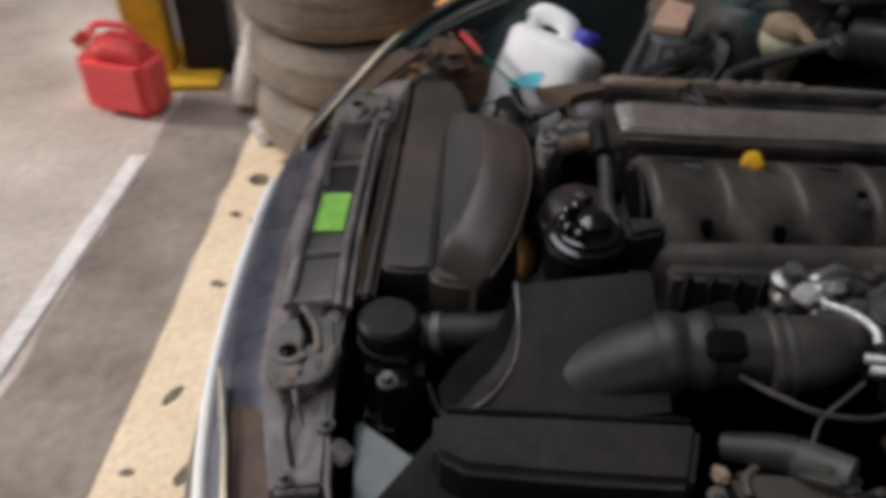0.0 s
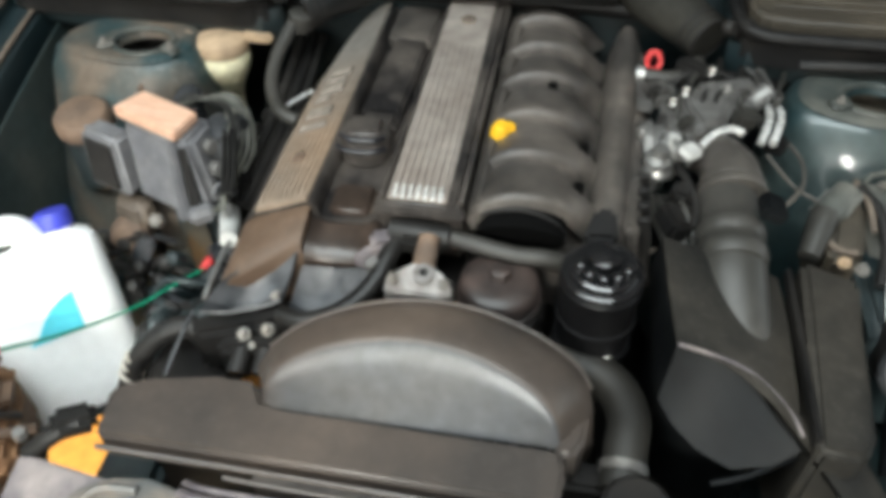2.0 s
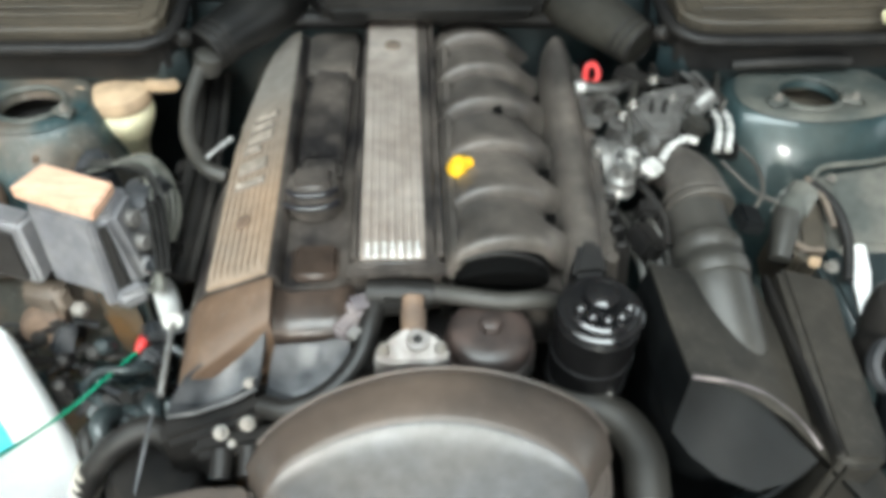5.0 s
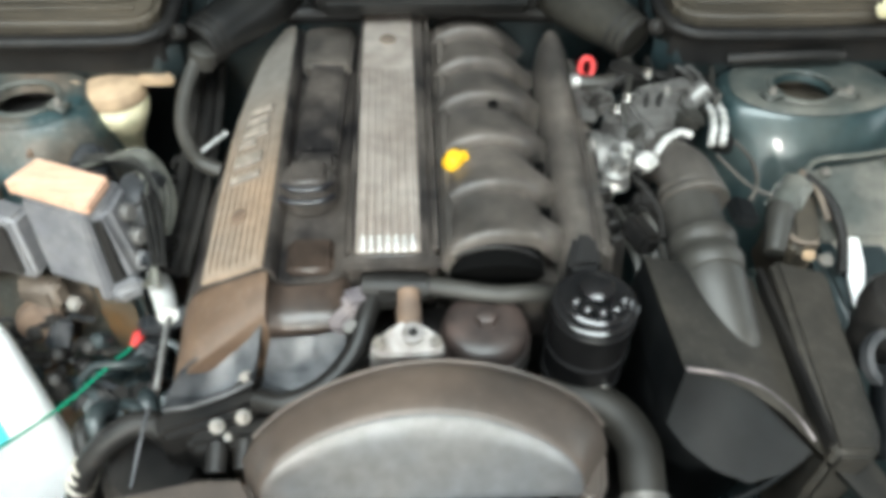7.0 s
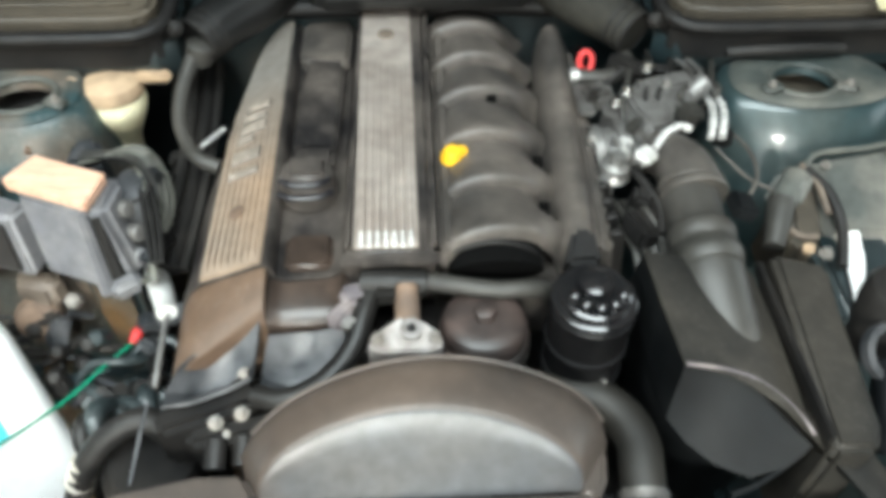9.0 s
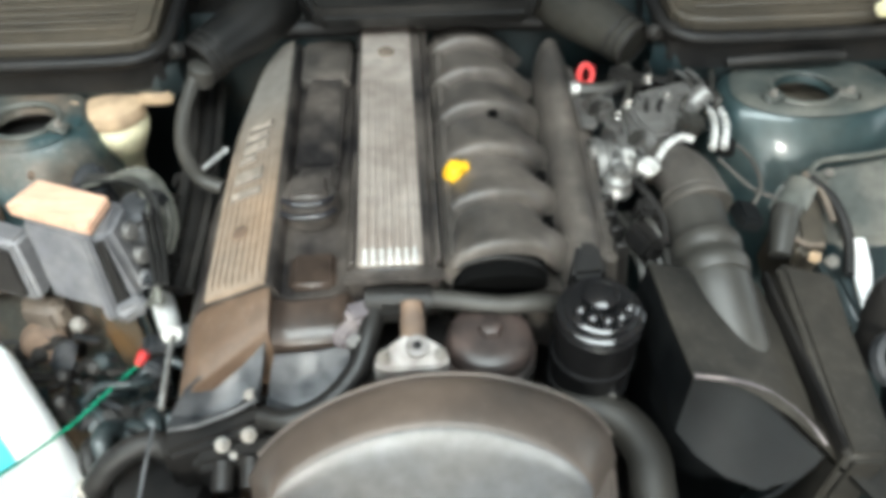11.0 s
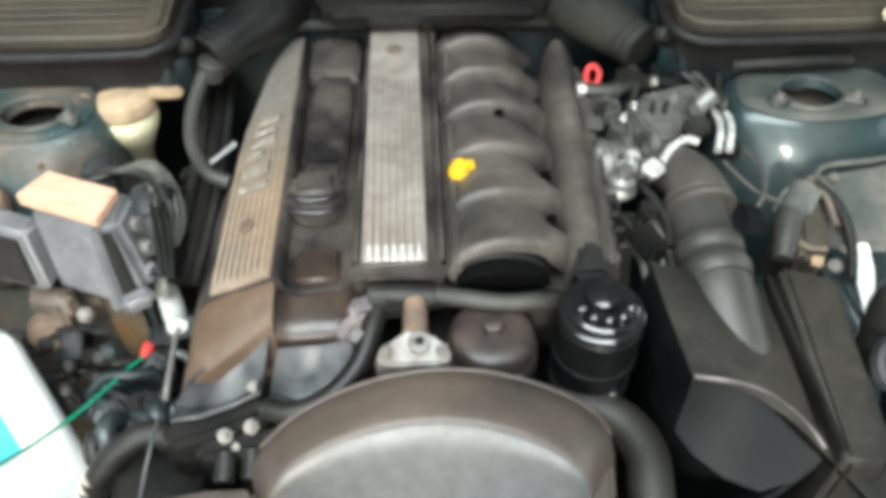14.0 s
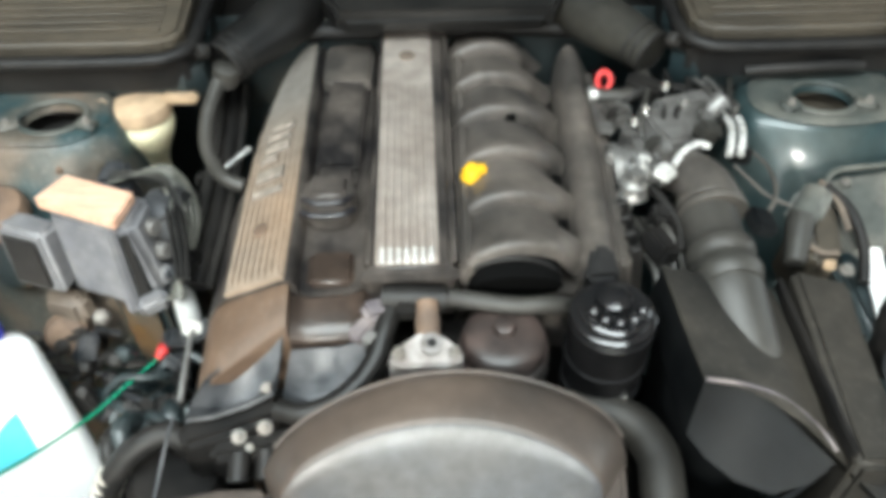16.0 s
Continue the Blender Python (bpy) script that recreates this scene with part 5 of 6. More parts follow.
for s, z, k in ((-1, 0.741, 1.28), (1, 0.766, 1.0)):
    plate = [((s * (0.30 + (x - 0.30) * k), 0.205 + (y - 0.205) * k)) for x, y in ((0.255, 0.165), (0.30, 0.166), (0.335, 0.176), (0.354, 0.200), (0.352, 0.228), (0.325, 0.246), (0.29, 0.250), (0.235, 0.238), (0.232, 0.20))]
    lock = part("catch_plate", slab(plate, z - 0.032, z, 0.007, 3), M_CATCH, panel, "grey rust-flecked bonnet catch plate")
    # flat near-black disc and bar, painted for the shade in the plate's openings
    part("hole", lathe([(0, 0), (0.011, 0), (0.011, 0.0015), (0, 0.0015)], (s * 0.300, 0.193, z + 0.0005)), M_HOLESHADE, lock)
    part("hole_rim", lathe([(0.011, 0), (0.020, 0), (0.017, 0.004), (0.011, 0.005)], (s * 0.300, 0.193, z - 0.0005)), M_CATCH, lock)
    part("slot", box((s * 0.262, 0.206, z + 0.0005), (0.052, 0.013, 0.004), (0, 0, s * 22), 0.0015), M_HOLESHADE, lock)
    part("slot_lip", tube([(s * 0.225, 0.196, z), (s * 0.262, 0.218, z + 0.004), (s * 0.296, 0.226, z)], 0.005, 8), M_CATCH, lock)
    part("ridge", tube([(s * 0.350, 0.190, z), (s * 0.335, 0.236, z + 0.003), (s * 0.29, 0.244, z + 0.002)], 0.006, 8), M_CATCH, lock)
    bolt((s * 0.345, 0.205, z), 0.005, 0.008, lock, m=M_RUST)
rp = random.Random(5)
for i in range(14):
    x = rp.uniform(0.27, 0.46)
    y, z = 0.205 + 0.25 * (x - 0.27) + rp.uniform(-0.035, 0.03), 0.755 - 0.05 * (x - 0.30)
    if i % 3 == 0:
        part("stud", lathe([(0, 0), (0.010, 0), (0.010, 0.006), (0.005, 0.007), (0.005, 0.016), (0, 0.017)], (x, y, z), (0, 0, 1), 12), M_CATCH, panel)
    elif i % 3 == 1:
        part("tab", box((x, y, z + 0.004), (rp.uniform(0.012, 0.03), rp.uniform(0.008, 0.024), rp.uniform(0.010, 0.024)), (rp.uniform(-20, 20), rp.uniform(-20, 20), rp.uniform(0, 90)), 0.003), rp.choice([M_DIRTYGREY, M_CATCH, M_COVER]), panel)
    else:
        part("release_cable", tube([(x - 0.05, y - 0.008, z), (x - 0.015, y, z + 0.012), (x + 0.02, y + 0.004, z + 0.010), (x + 0.05, y + 0.014, z - 0.002)], 0.0032, 8), rp.choice([M_RUBBER, M_DIRTYGREY]), panel)
NOSE = [(-0.78, 0.29), (-0.66, 0.168), (-0.46, 0.094), (-0.25, 0.060), (0.0, 0.055), (0.25, 0.072), (0.46, 0.115), (0.66, 0.185), (0.78, 0.30)]
nose = spline([(x, y, 0) for x, y in NOSE], 5)
rows = []
for dy, z in ((0.075, 0.668), (0.030, 0.664), (0.012, 0.656), (0.0, 0.640), (-0.006, 0.60), (-0.03, 0.53), (-0.06, 0.48), (-0.05, 0.40), (-0.02, 0.28), (0.03, 0.22)):
    rows.append([(p[0], p[1] + dy, z) for p in nose])
part("bumper", sheet(rows, 0.003), M_BUMPER, car, "dark blue-grey painted nose below the open bonnet")
# added white strip, painted for the sky's reflection on the bumper's upper edge
part("bumper_edge", tube([(p[0], p[1] - 0.004, 0.640) for p in nose[16:37:2]], 0.0075, 10, 2), M_EDGEGLINT, car, "white strip along the nose edge, a painted sky reflection")
for s in (-1, 1):
    lamp = part("headlamp", prism([(s * 0.30, 0.115, 0.685), (s * 0.50, 0.165, 0.690), (s * 0.68, 0.245, 0.695), (s * 0.72, 0.32, 0.70), (s * 0.62, 0.30, 0.705), (s * 0.46, 0.22, 0.70), (s * 0.32, 0.165, 0.69)], [(s * 0.30, 0.088, 0.60), (s * 0.50, 0.135, 0.60), (s * 0.70, 0.215, 0.60), (s * 0.76, 0.32, 0.60), (s * 0.62, 0.31, 0.60), (s * 0.46, 0.23, 0.60), (s * 0.32, 0.17, 0.60)], 0.010, 3), M_BROWNCOVER, car, "dirty brown-topped headlamp unit")
    over = 0.0 if s < 0 else 0.012
    # the daylight on the glass is put into the lens's pale colour
    part("lens", sheet([[(s * x, a - over, 0.701), (s * x, (a - over) * 0.6 + b * 0.4, 0.697), (s * x, a * 0.25 + b * 0.75, 0.685), (s * x, b, 0.668), (s * (x + 0.003), b - 0.006, 0.645)] for x, a, b in ((0.27, 0.104, 0.094), (0.375, 0.138, 0.121), (0.441, 0.157, 0.134), (0.527, 0.184, 0.153), (0.60, 0.204, 0.174), (0.69, 0.233, 0.208), (0.745, 0.280, 0.266))], 0.004), M_LAMP, lamp, "lamp lens coloured pale for the daylight it reflects")


# ---- things in the bay ----
# white jug with handle, wedged in the corner
JM = Matrix.Translation((-0.565, 0.492, 0.532)) @ Euler((radians(-25.5), radians(4.4), radians(46.2))).to_matrix().to_4x4()
jug = thing("plastic_jug", (-0.565, 0.492, 0.532), "white plastic jug with blue cap and cyan label", "jug")


def in_jug(bm):
    bmesh.ops.transform(bm, matrix=JM, verts=bm.verts)
    return bm


def jug_ring(z, w, d, dx=0.0, p=4.0):
    return [(dx + w * math.copysign(abs(math.cos(a)) ** (2 / p), math.cos(a)), d * math.copysign(abs(math.sin(a)) ** (2 / p), math.sin(a)), z) for a in (2 * math.pi * k / 40 for k in range(40))]


part("body", in_jug(loft([jug_ring(-0.030, 0.080, 0.048), jug_ring(-0.024, 0.094, 0.058), jug_ring(-0.005, 0.101, 0.062), jug_ring(0.03, 0.102, 0.062), jug_ring(0.19, 0.102, 0.062), jug_ring(0.205, 0.101, 0.060), jug_ring(0.217, 0.094, 0.054, 0.004), jug_ring(0.224, 0.060, 0.042, 0.030, 3), jug_ring(0.230, 0.022, 0.022, 0.055, 2), jug_ring(0.240, 0.020, 0.020, 0.055, 2)])), M_WHITE, jug)
part("handle", in_jug(tube([(-0.076, 0, 0.190, 0.028), (-0.077, 0, 0.222, 0.025), (-0.070, 0, 0.246, 0.022), (-0.052, 0, 0.254, 0.021), (-0.010, 0, 0.254, 0.021), (0.010, 0, 0.244, 0.022), (0.022, 0, 0.212, 0.026)], 0.018, 18)), M_WHITE, jug)
part("cap", in_jug(lathe([(0.0, 0), (0.024, 0), (0.025, 0.004), (0.025, 0.022), (0.022, 0.026), (0, 0.026)], (0.055, 0, 0.234), seg=24)), M_BLUECAP, jug, "blue screw cap")
pts = [(-0.040, 0.100), (0.034, 0.098), (0.036, 0.156), (0.020, 0.152), (0.002, 0.142), (-0.012, 0.128), (-0.024, 0.112)]
part("label", in_jug(prism([(x, -0.0632, z) for x, z in pts], [(x, -0.060, z) for x, z in pts], 0)), M_CYAN, jug, "cyan swoosh label")
solo("jug_shelf", box((-0.554, 0.4785, 0.4975), (0.17, 0.10, 0.012), (-25.5, 4.4, 46.2), 0.004), M_PAINTDARK, "dark painted shelf under the jug", "bracket")

# clip lead: green cable with red clip ends
lead = thing("test_lead", (-0.40, 0.64, 0.62), "thin green test lead with red clip ends", "cable")
part("cable", tube([(-0.408, 0.658, 0.634), (-0.440, 0.608, 0.640), (-0.473, 0.556, 0.646), (-0.518, 0.475, 0.681), (-0.560, 0.405, 0.723), (-0.570, 0.400, 0.724)], 0.0024, 8, 5), M_GREENWIRE, lead)
part("clip", tube([(-0.401, 0.690, 0.634, 0.004), (-0.404, 0.674, 0.634, 0.009), (-0.409, 0.656, 0.635, 0.004)], 0.008, 10), M_RED, lead, "red clip")
part("clip", tube([(-0.640, 0.366, 0.726, 0.006), (-0.610, 0.381, 0.726, 0.008), (-0.585, 0.393, 0.725, 0.007), (-0.558, 0.406, 0.723, 0.0035)], 0.01, 10), M_RED, lead, "red clip")

# brake hydraulic unit with a wooden block on it
absu = thing("hydraulic_unit", (-0.44, 0.69, 0.62), "dirty grey alloy hydraulic brake unit", "hydraulic unit")
TOPC = [(-0.515, 0.738, 0.850), (-0.418, 0.694, 0.848), (-0.395, 0.706, 0.846), (-0.388, 0.762, 0.846), (-0.490, 0.792, 0.850)]
part("body", prism(TOPC, [(-0.500, 0.700, 0.735), (-0.412, 0.664, 0.735), (-0.374, 0.690, 0.735), (-0.374, 0.765, 0.735), (-0.48, 0.79, 0.735)], 0.008, 3), M_ABS, absu)
part("edge_fin", prism([(-0.428, 0.690, 0.852), (-0.418, 0.685, 0.852), (-0.410, 0.694, 0.852), (-0.420, 0.699, 0.852)], [(-0.420, 0.655, 0.738), (-0.408, 0.650, 0.738), (-0.400, 0.664, 0.738), (-0.414, 0.669, 0.738)], 0.003), M_ABS, absu)
# black sliver, painted for the shade in the block's slot
part("recess", prism([(-0.412, 0.694, 0.838), (-0.402, 0.697, 0.838), (-0.402, 0.705, 0.838), (-0.412, 0.705, 0.838)], [(-0.402, 0.667, 0.750), (-0.390, 0.674, 0.750), (-0.390, 0.69, 0.750), (-0.402, 0.69, 0.750)], 0.001), M_BLACK, absu)
part("foot", box((-0.388, 0.668, 0.742), (0.040, 0.026, 0.026), (0, 0, 35), 0.007, 3), M_ABS, absu)
for x, y, z in ((-0.392, 0.738, 0.815), (-0.384, 0.728, 0.782), (-0.380, 0.712, 0.752)):
    part("solenoid", lathe([(0, -0.01), (0.0125, -0.01), (0.0125, 0.014), (0.010, 0.019), (0, 0.020)], (x, y, z), (0.85, -0.45, 0.25), 18), M_DULLALLOY if z > 0.77 else M_ABS, absu)
part("motor", lathe([(0, 0), (0.040, 0), (0.042, 0.006), (0.042, 0.036), (0.034, 0.044), (0, 0.044)], (-0.392, 0.775, 0.795), (0.9, -0.1, 0.12), 28), M_GREYDISH, absu)
box_ = part("control_box", prism([(-0.592, 0.738, 0.826), (-0.520, 0.712, 0.826), (-0.505, 0.742, 0.826), (-0.575, 0.770, 0.826)], [(-0.585, 0.715, 0.735), (-0.510, 0.690, 0.735), (-0.498, 0.742, 0.735), (-0.575, 0.770, 0.735)], 0.006, 3), M_ABS, absu)
part("dark_panel", prism([(-0.580, 0.726, 0.815), (-0.530, 0.708, 0.815), (-0.530, 0.716, 0.815), (-0.580, 0.734, 0.815)], [(-0.576, 0.708, 0.748), (-0.524, 0.690, 0.748), (-0.524, 0.702, 0.748), (-0.576, 0.720, 0.748)], 0.002), M_RUBBER, box_)
for i in range(3):
    part("brake_pipe", tube([(-0.385 + 0.004 * i, 0.735, 0.815 - 0.02 * i), (-0.352 + 0.004 * i, 0.748, 0.838 - 0.01 * i), (-0.368, 0.778 + 0.006 * i, 0.848), (-0.410, 0.800 + 0.006 * i, 0.846), (-0.455, 0.806 + 0.008 * i, 0.840)], 0.0022, 8), M_HOSE if i else M_BLACK, absu)
for i in range(3):
    part("brake_pipe", tube([(-0.376 + 0.008 * i, 0.785, 0.838), (-0.364 + 0.008 * i, 0.750, 0.832), (-0.350 + 0.008 * i, 0.700, 0.815), (-0.338 + 0.006 * i, 0.655, 0.800)], 0.0035, 8), M_BLACKRUBBER, absu)
M_OLIVE = mat("olive_grey_pipe", (0.085, 0.085, 0.072), 0.45, 0.2, dust=(0.15, 0.145, 0.125), amount=0.7, patch=30)
for i in range(5):
    part("brake_pipe", tube([(-0.452 + 0.010 * i, 0.800 + 0.006 * i, 0.838), (-0.400 + 0.006 * i, 0.806 + 0.004 * i, 0.846), (-0.372 + 0.005 * i, 0.784 + 0.007 * i, 0.842 - 0.006 * i), (-0.352 + 0.003 * i, 0.735 + 0.010 * i, 0.826 - 0.012 * i), (-0.346 - 0.002 * i, 0.690, 0.80 - 0.01 * i), (-0.340 - 0.004 * i, 0.650, 0.77)], 0.0034, 8), M_OLIVE, absu)
part("lower_bracket", prism([(-0.475, 0.72, 0.733), (-0.40, 0.705, 0.733), (-0.39, 0.77, 0.733), (-0.475, 0.78, 0.733)], [(-0.47, 0.72, 0.50), (-0.40, 0.70, 0.50), (-0.39, 0.75, 0.50), (-0.47, 0.76, 0.50)], 0.01), M_PAINTDARK, absu)
solo("wooden_block", prism([(-0.522, 0.740, 0.868), (-0.411, 0.696, 0.864), (-0.399, 0.750, 0.864), (-0.496, 0.788, 0.866)], [(-0.520, 0.738, 0.851), (-0.411, 0.695, 0.849), (-0.400, 0.750, 0.848), (-0.495, 0.788, 0.851)], 0.002), M_LABEL, "pale wooden block lying on the hydraulic unit", "wooden block")
can2 = thing("round_canister", (-0.597, 0.765, 0.70), "brown-capped round canister beside the hydraulic unit", "canister")
part("body", lathe([(0, 0), (0.036, 0), (0.037, 0.004), (0.037, 0.10), (0, 0.10)], (-0.605, 0.775, 0.70)), M_PAINTDARK, can2)
part("cap", lathe([(0.0, -0.004), (0.042, -0.002), (0.043, 0.004), (0.042, 0.020), (0.036, 0.027), (0.018, 0.030), (0, 0.030)], (-0.602, 0.772, 0.803), (0.05, -0.12, 1)), M_COPPER, can2, "corroded red-brown cap")
pump = thing("small_pump", (-0.53, 0.68, 0.60), "corroded brown pump body under the hydraulic unit", "pump")
part("body", lathe([(0, 0), (0.026, 0), (0.031, 0.008), (0.031, 0.04), (0.024, 0.048), (0, 0.05)], (-0.535, 0.712, 0.642), (0.1, -0.75, 0.6)), M_COPPER, pump)
part("flange", prism([(-0.560, 0.712, 0.715), (-0.505, 0.690, 0.718), (-0.490, 0.715, 0.722), (-0.550, 0.740, 0.72)], [(-0.565, 0.700, 0.68), (-0.495, 0.675, 0.68), (-0.485, 0.715, 0.68), (-0.555, 0.745, 0.68)], 0.010, 3), M_WORN, pump)
part("bolt", lathe([(0, 0), (0.011, 0), (0.011, 0.014), (0.006, 0.018), (0, 0.018)], (-0.455, 0.660, 0.725), (0, -0.6, 0.8), 6), M_BOLT, pump)
part("stem", tube([(-0.535, 0.715, 0.64), (-0.53, 0.73, 0.60), (-0.52, 0.74, 0.55)], 0.022, 12), M_RUBBER, pump)
junk = thing("wiring_bundle", (-0.46, 0.56, 0.45), "dark dusty hoses and wiring low in the bay", "wiring")
for i in range(9):
    a = rng.uniform(-0.02, 0.02)
    x, y = -0.455 + 0.014 * i, 0.60 + rng.uniform(-0.05, 0.02)
    part("hose", tube([(x, y + 0.04, 0.50), (x + a, y, 0.60 + rng.uniform(-0.02, 0.03)), (x + 0.01 - a, y - 0.04, 0.635 + rng.uniform(-0.03, 0.03)), (x + 0.02, y - 0.09, 0.58), (x + 0.03, y - 0.12, 0.48)], rng.uniform(0.006, 0.014), 10), rng.choice([M_RUBBER, M_PAINTDARK, M_BLACKRUBBER]), junk)
for i in range(6):
    part("connector", box((-0.445 + 0.016 * i, 0.585 + rng.uniform(-0.03, 0.03), 0.61 + rng.uniform(-0.02, 0.02)), (0.026, 0.034, 0.024), (rng.uniform(-30, 30), rng.uniform(-30, 30), rng.uniform(0, 90)), 0.004), rng.choice([M_RUBBER, M_PAINTDARK, M_BLACK]), junk)

rk = random.Random(33)
for i in range(34):
    x, y = rk.uniform(-0.60, -0.345), rk.uniform(0.585, 0.69)
    z = 0.60 + 0.5 * (y - 0.585) + rk.uniform(-0.02, 0.02)
    m = rk.choice([M_RUBBER, M_PAINTDARK, M_GREYDISH, M_GREYDISH, M_BLACK, M_PAINTDARK])
    if i % 3 == 0:
        part("fitting", lathe([(0, 0), (0.011, 0), (0.012, 0.004), (0.012, 0.02), (0.007, 0.026), (0, 0.027)], (x, y, z), (rk.uniform(-0.5, 0.5), -0.6, 0.7), 14), rk.choice([M_PAINTDARK, M_RUBBER, M_BLACK, m]), junk)
    elif i % 3 == 1:
        part("connector", box((x, y, z), (rk.uniform(0.018, 0.045), rk.uniform(0.016, 0.035), rk.uniform(0.015, 0.03)), (rk.uniform(-40, 40), rk.uniform(-40, 40), rk.uniform(0, 90)), 0.005), m, junk)
    else:
        part("hose", tube([(x - 0.05, y - 0.02, z - 0.03), (x - 0.02, y, z), (x + 0.02, y + rk.uniform(-0.02, 0.02), z + 0.004), (x + 0.05, y + rk.uniform(-0.03, 0.03), z - 0.02)], rk.uniform(0.003, 0.008), 8), m, junk)

# steel coolant pipe beside the head
M_PALEPIPE = mat("pale_zinc_pipe", (0.66, 0.66, 0.64), 0.35, 0.3, dust=(0.40, 0.38, 0.35), amount=0.5, patch=30)
sp = thing("steel_pipe", (-0.31, 0.6, 0.6), "bright steel pipe running beside the engine", "pipe")
part("wide_end", tube([(-0.373, 0.735, 0.712, 0.0135), (-0.363, 0.705, 0.722, 0.0150), (-0.341, 0.655, 0.738, 0.0150), (-0.325, 0.615, 0.750, 0.0125)], 0.014, 14), M_PALEPIPE, sp)
part("thin_end", tube([(-0.326, 0.618, 0.747), (-0.323, 0.580, 0.750), (-0.321, 0.540, 0.750), (-0.320, 0.510, 0.746)], 0.0040, 10), M_ALLOY, sp)
part("upper_hose", tube([(-0.371, 0.730, 0.713), (-0.380, 0.765, 0.708), (-0.386, 0.800, 0.705), (-0.390, 0.85, 0.70)], 0.010, 12), M_RUBBER, sp)

# top radiator hose in the corner
rh = thing("radiator_hose", (-0.34, 0.46, 0.6), "dusty black radiator hose with a dirty cream ridged collar", "hose")
part("hose", tube([(-0.294, 0.456, 0.69), (-0.304, 0.47, 0.7), (-0.315, 0.476, 0.712), (-0.334, 0.483, 0.72), (-0.358, 0.475, 0.718), (-0.382, 0.463, 0.705), (-0.4, 0.451, 0.685), (-0.413, 0.441, 0.66), (-0.425, 0.432, 0.63), (-0.435, 0.428, 0.6)], 0.0155, 20), M_RUBBER, rh)
for x, y, z in ((-0.402, 0.453, 0.684), (-0.408, 0.448, 0.672), (-0.414, 0.443, 0.660)):
    part("collar_ridge", lathe([(0.014, 0), (0.0168, 0.001), (0.0178, 0.005), (0.0168, 0.009), (0.014, 0.010)], (x, y, z), (-0.45, -0.35, -0.85), 24), M_CLOTH, rh, "dirty cream ridged collar")
part("lower_drum", lathe([(0, 0), (0.055, 0), (0.060, 0.01), (0.060, 0.12), (0.05, 0.135), (0, 0.135)], (-0.345, 0.445, 0.54), (0.1, 0.1, 1)), M_BLACK, rh)
part("bracket_edge", tube([(-0.318, 0.478, 0.762), (-0.322, 0.440, 0.752), (-0.327, 0.395, 0.735)], 0.0022, 8), M_GREYDISH, rh)
# brake fluid reservoir, cream with a tan cap
br = thing("brake_fluid_reservoir", (-0.42, 0.91, 0.7), "yellowed cream fluid reservoir with a dusty tan cap", "reservoir")
part("body", tube([(-0.436, 0.940, 0.850, 0.041), (-0.437, 0.941, 0.832, 0.043), (-0.440, 0.945, 0.800, 0.033), (-0.443, 0.950, 0.768, 0.023), (-0.446, 0.954, 0.735, 0.021), (-0.447, 0.956, 0.70, 0.022)], 0.03, 24), M_CREAM, br)
part("cap", lathe([(0.030, -0.006), (0.043, -0.004), (0.045, 0.004), (0.043, 0.016), (0.034, 0.023), (0.012, 0.027), (0, 0.027)], (-0.437, 0.942, 0.850), (-0.05, 0.1, 1), 28), M_TAN, br, "dusty tan cap")
part("tab", box((-0.380, 0.955, 0.866), (0.05, 0.022, 0.012), (0, 8, 12), 0.004), M_TAN, br)
part("lug", lathe([(0.004, 0), (0.011, 0), (0.011, 0.006), (0.004, 0.006)], (-0.484, 0.925, 0.872), (0, -0.5, 0.85), 16), M_TAN, br)
part("level_lead", tube([(-0.497, 0.905, 0.872), (-0.512, 0.875, 0.862), (-0.522, 0.842, 0.850), (-0.520, 0.815, 0.846)], 0.0045, 8), M_COPPER, br, "brown level sensor lead")
part("bracket", prism([(-0.47, 0.845, 0.846), (-0.44, 0.852, 0.845), (-0.415, 0.80, 0.838), (-0.475, 0.80, 0.838)], [(-0.47, 0.85, 0.78), (-0.44, 0.855, 0.78), (-0.415, 0.81, 0.77), (-0.475, 0.81, 0.77)], 0.008), M_GREYDISH, br)

# heater hose and dark pipes behind the engine's outer side
hh = thing("heater_hose", (-0.34, 0.95, 0.75), "dusty black heater hose curving behind the engine", "hose")
part("hose", tube([(-0.318, 0.985, 0.888), (-0.326, 0.968, 0.878), (-0.336, 0.925, 0.858), (-0.334, 0.880, 0.840), (-0.318, 0.840, 0.832), (-0.298, 0.812, 0.830), (-0.272, 0.802, 0.824)], 0.0105, 16), M_HOSE, hh)
part("elbow", lathe([(0, 0), (0.020, 0), (0.020, 0.026), (0.014, 0.03), (0, 0.03)], (-0.318, 0.985, 0.872), (0.3, 0, 1), 18), M_HOSE, hh)
ep = thing("exhaust_pipes", (-0.34, 0.9, 0.6), "dark pipes and a bright rod beside the engine", "pipe")
for i, (dx, r, m) in enumerate(((0.0, 0.012, M_BLACK), (-0.022, 0.010, M_RUBBER), (0.016, 0.007, M_RUBBER))):
    part("pipe", tube([(-0.330 + dx, 1.08, 0.80), (-0.325 + dx, 0.95, 0.775), (-0.328 + dx, 0.84, 0.755), (-0.338 + dx, 0.70, 0.735)], r, 10), m, ep)
part("bright_rod", tube([(-0.319, 0.884, 0.790), (-0.285, 0.916, 0.800)], 0.0045, 10, 1), M_ALLOY, ep, "bright steel rod")
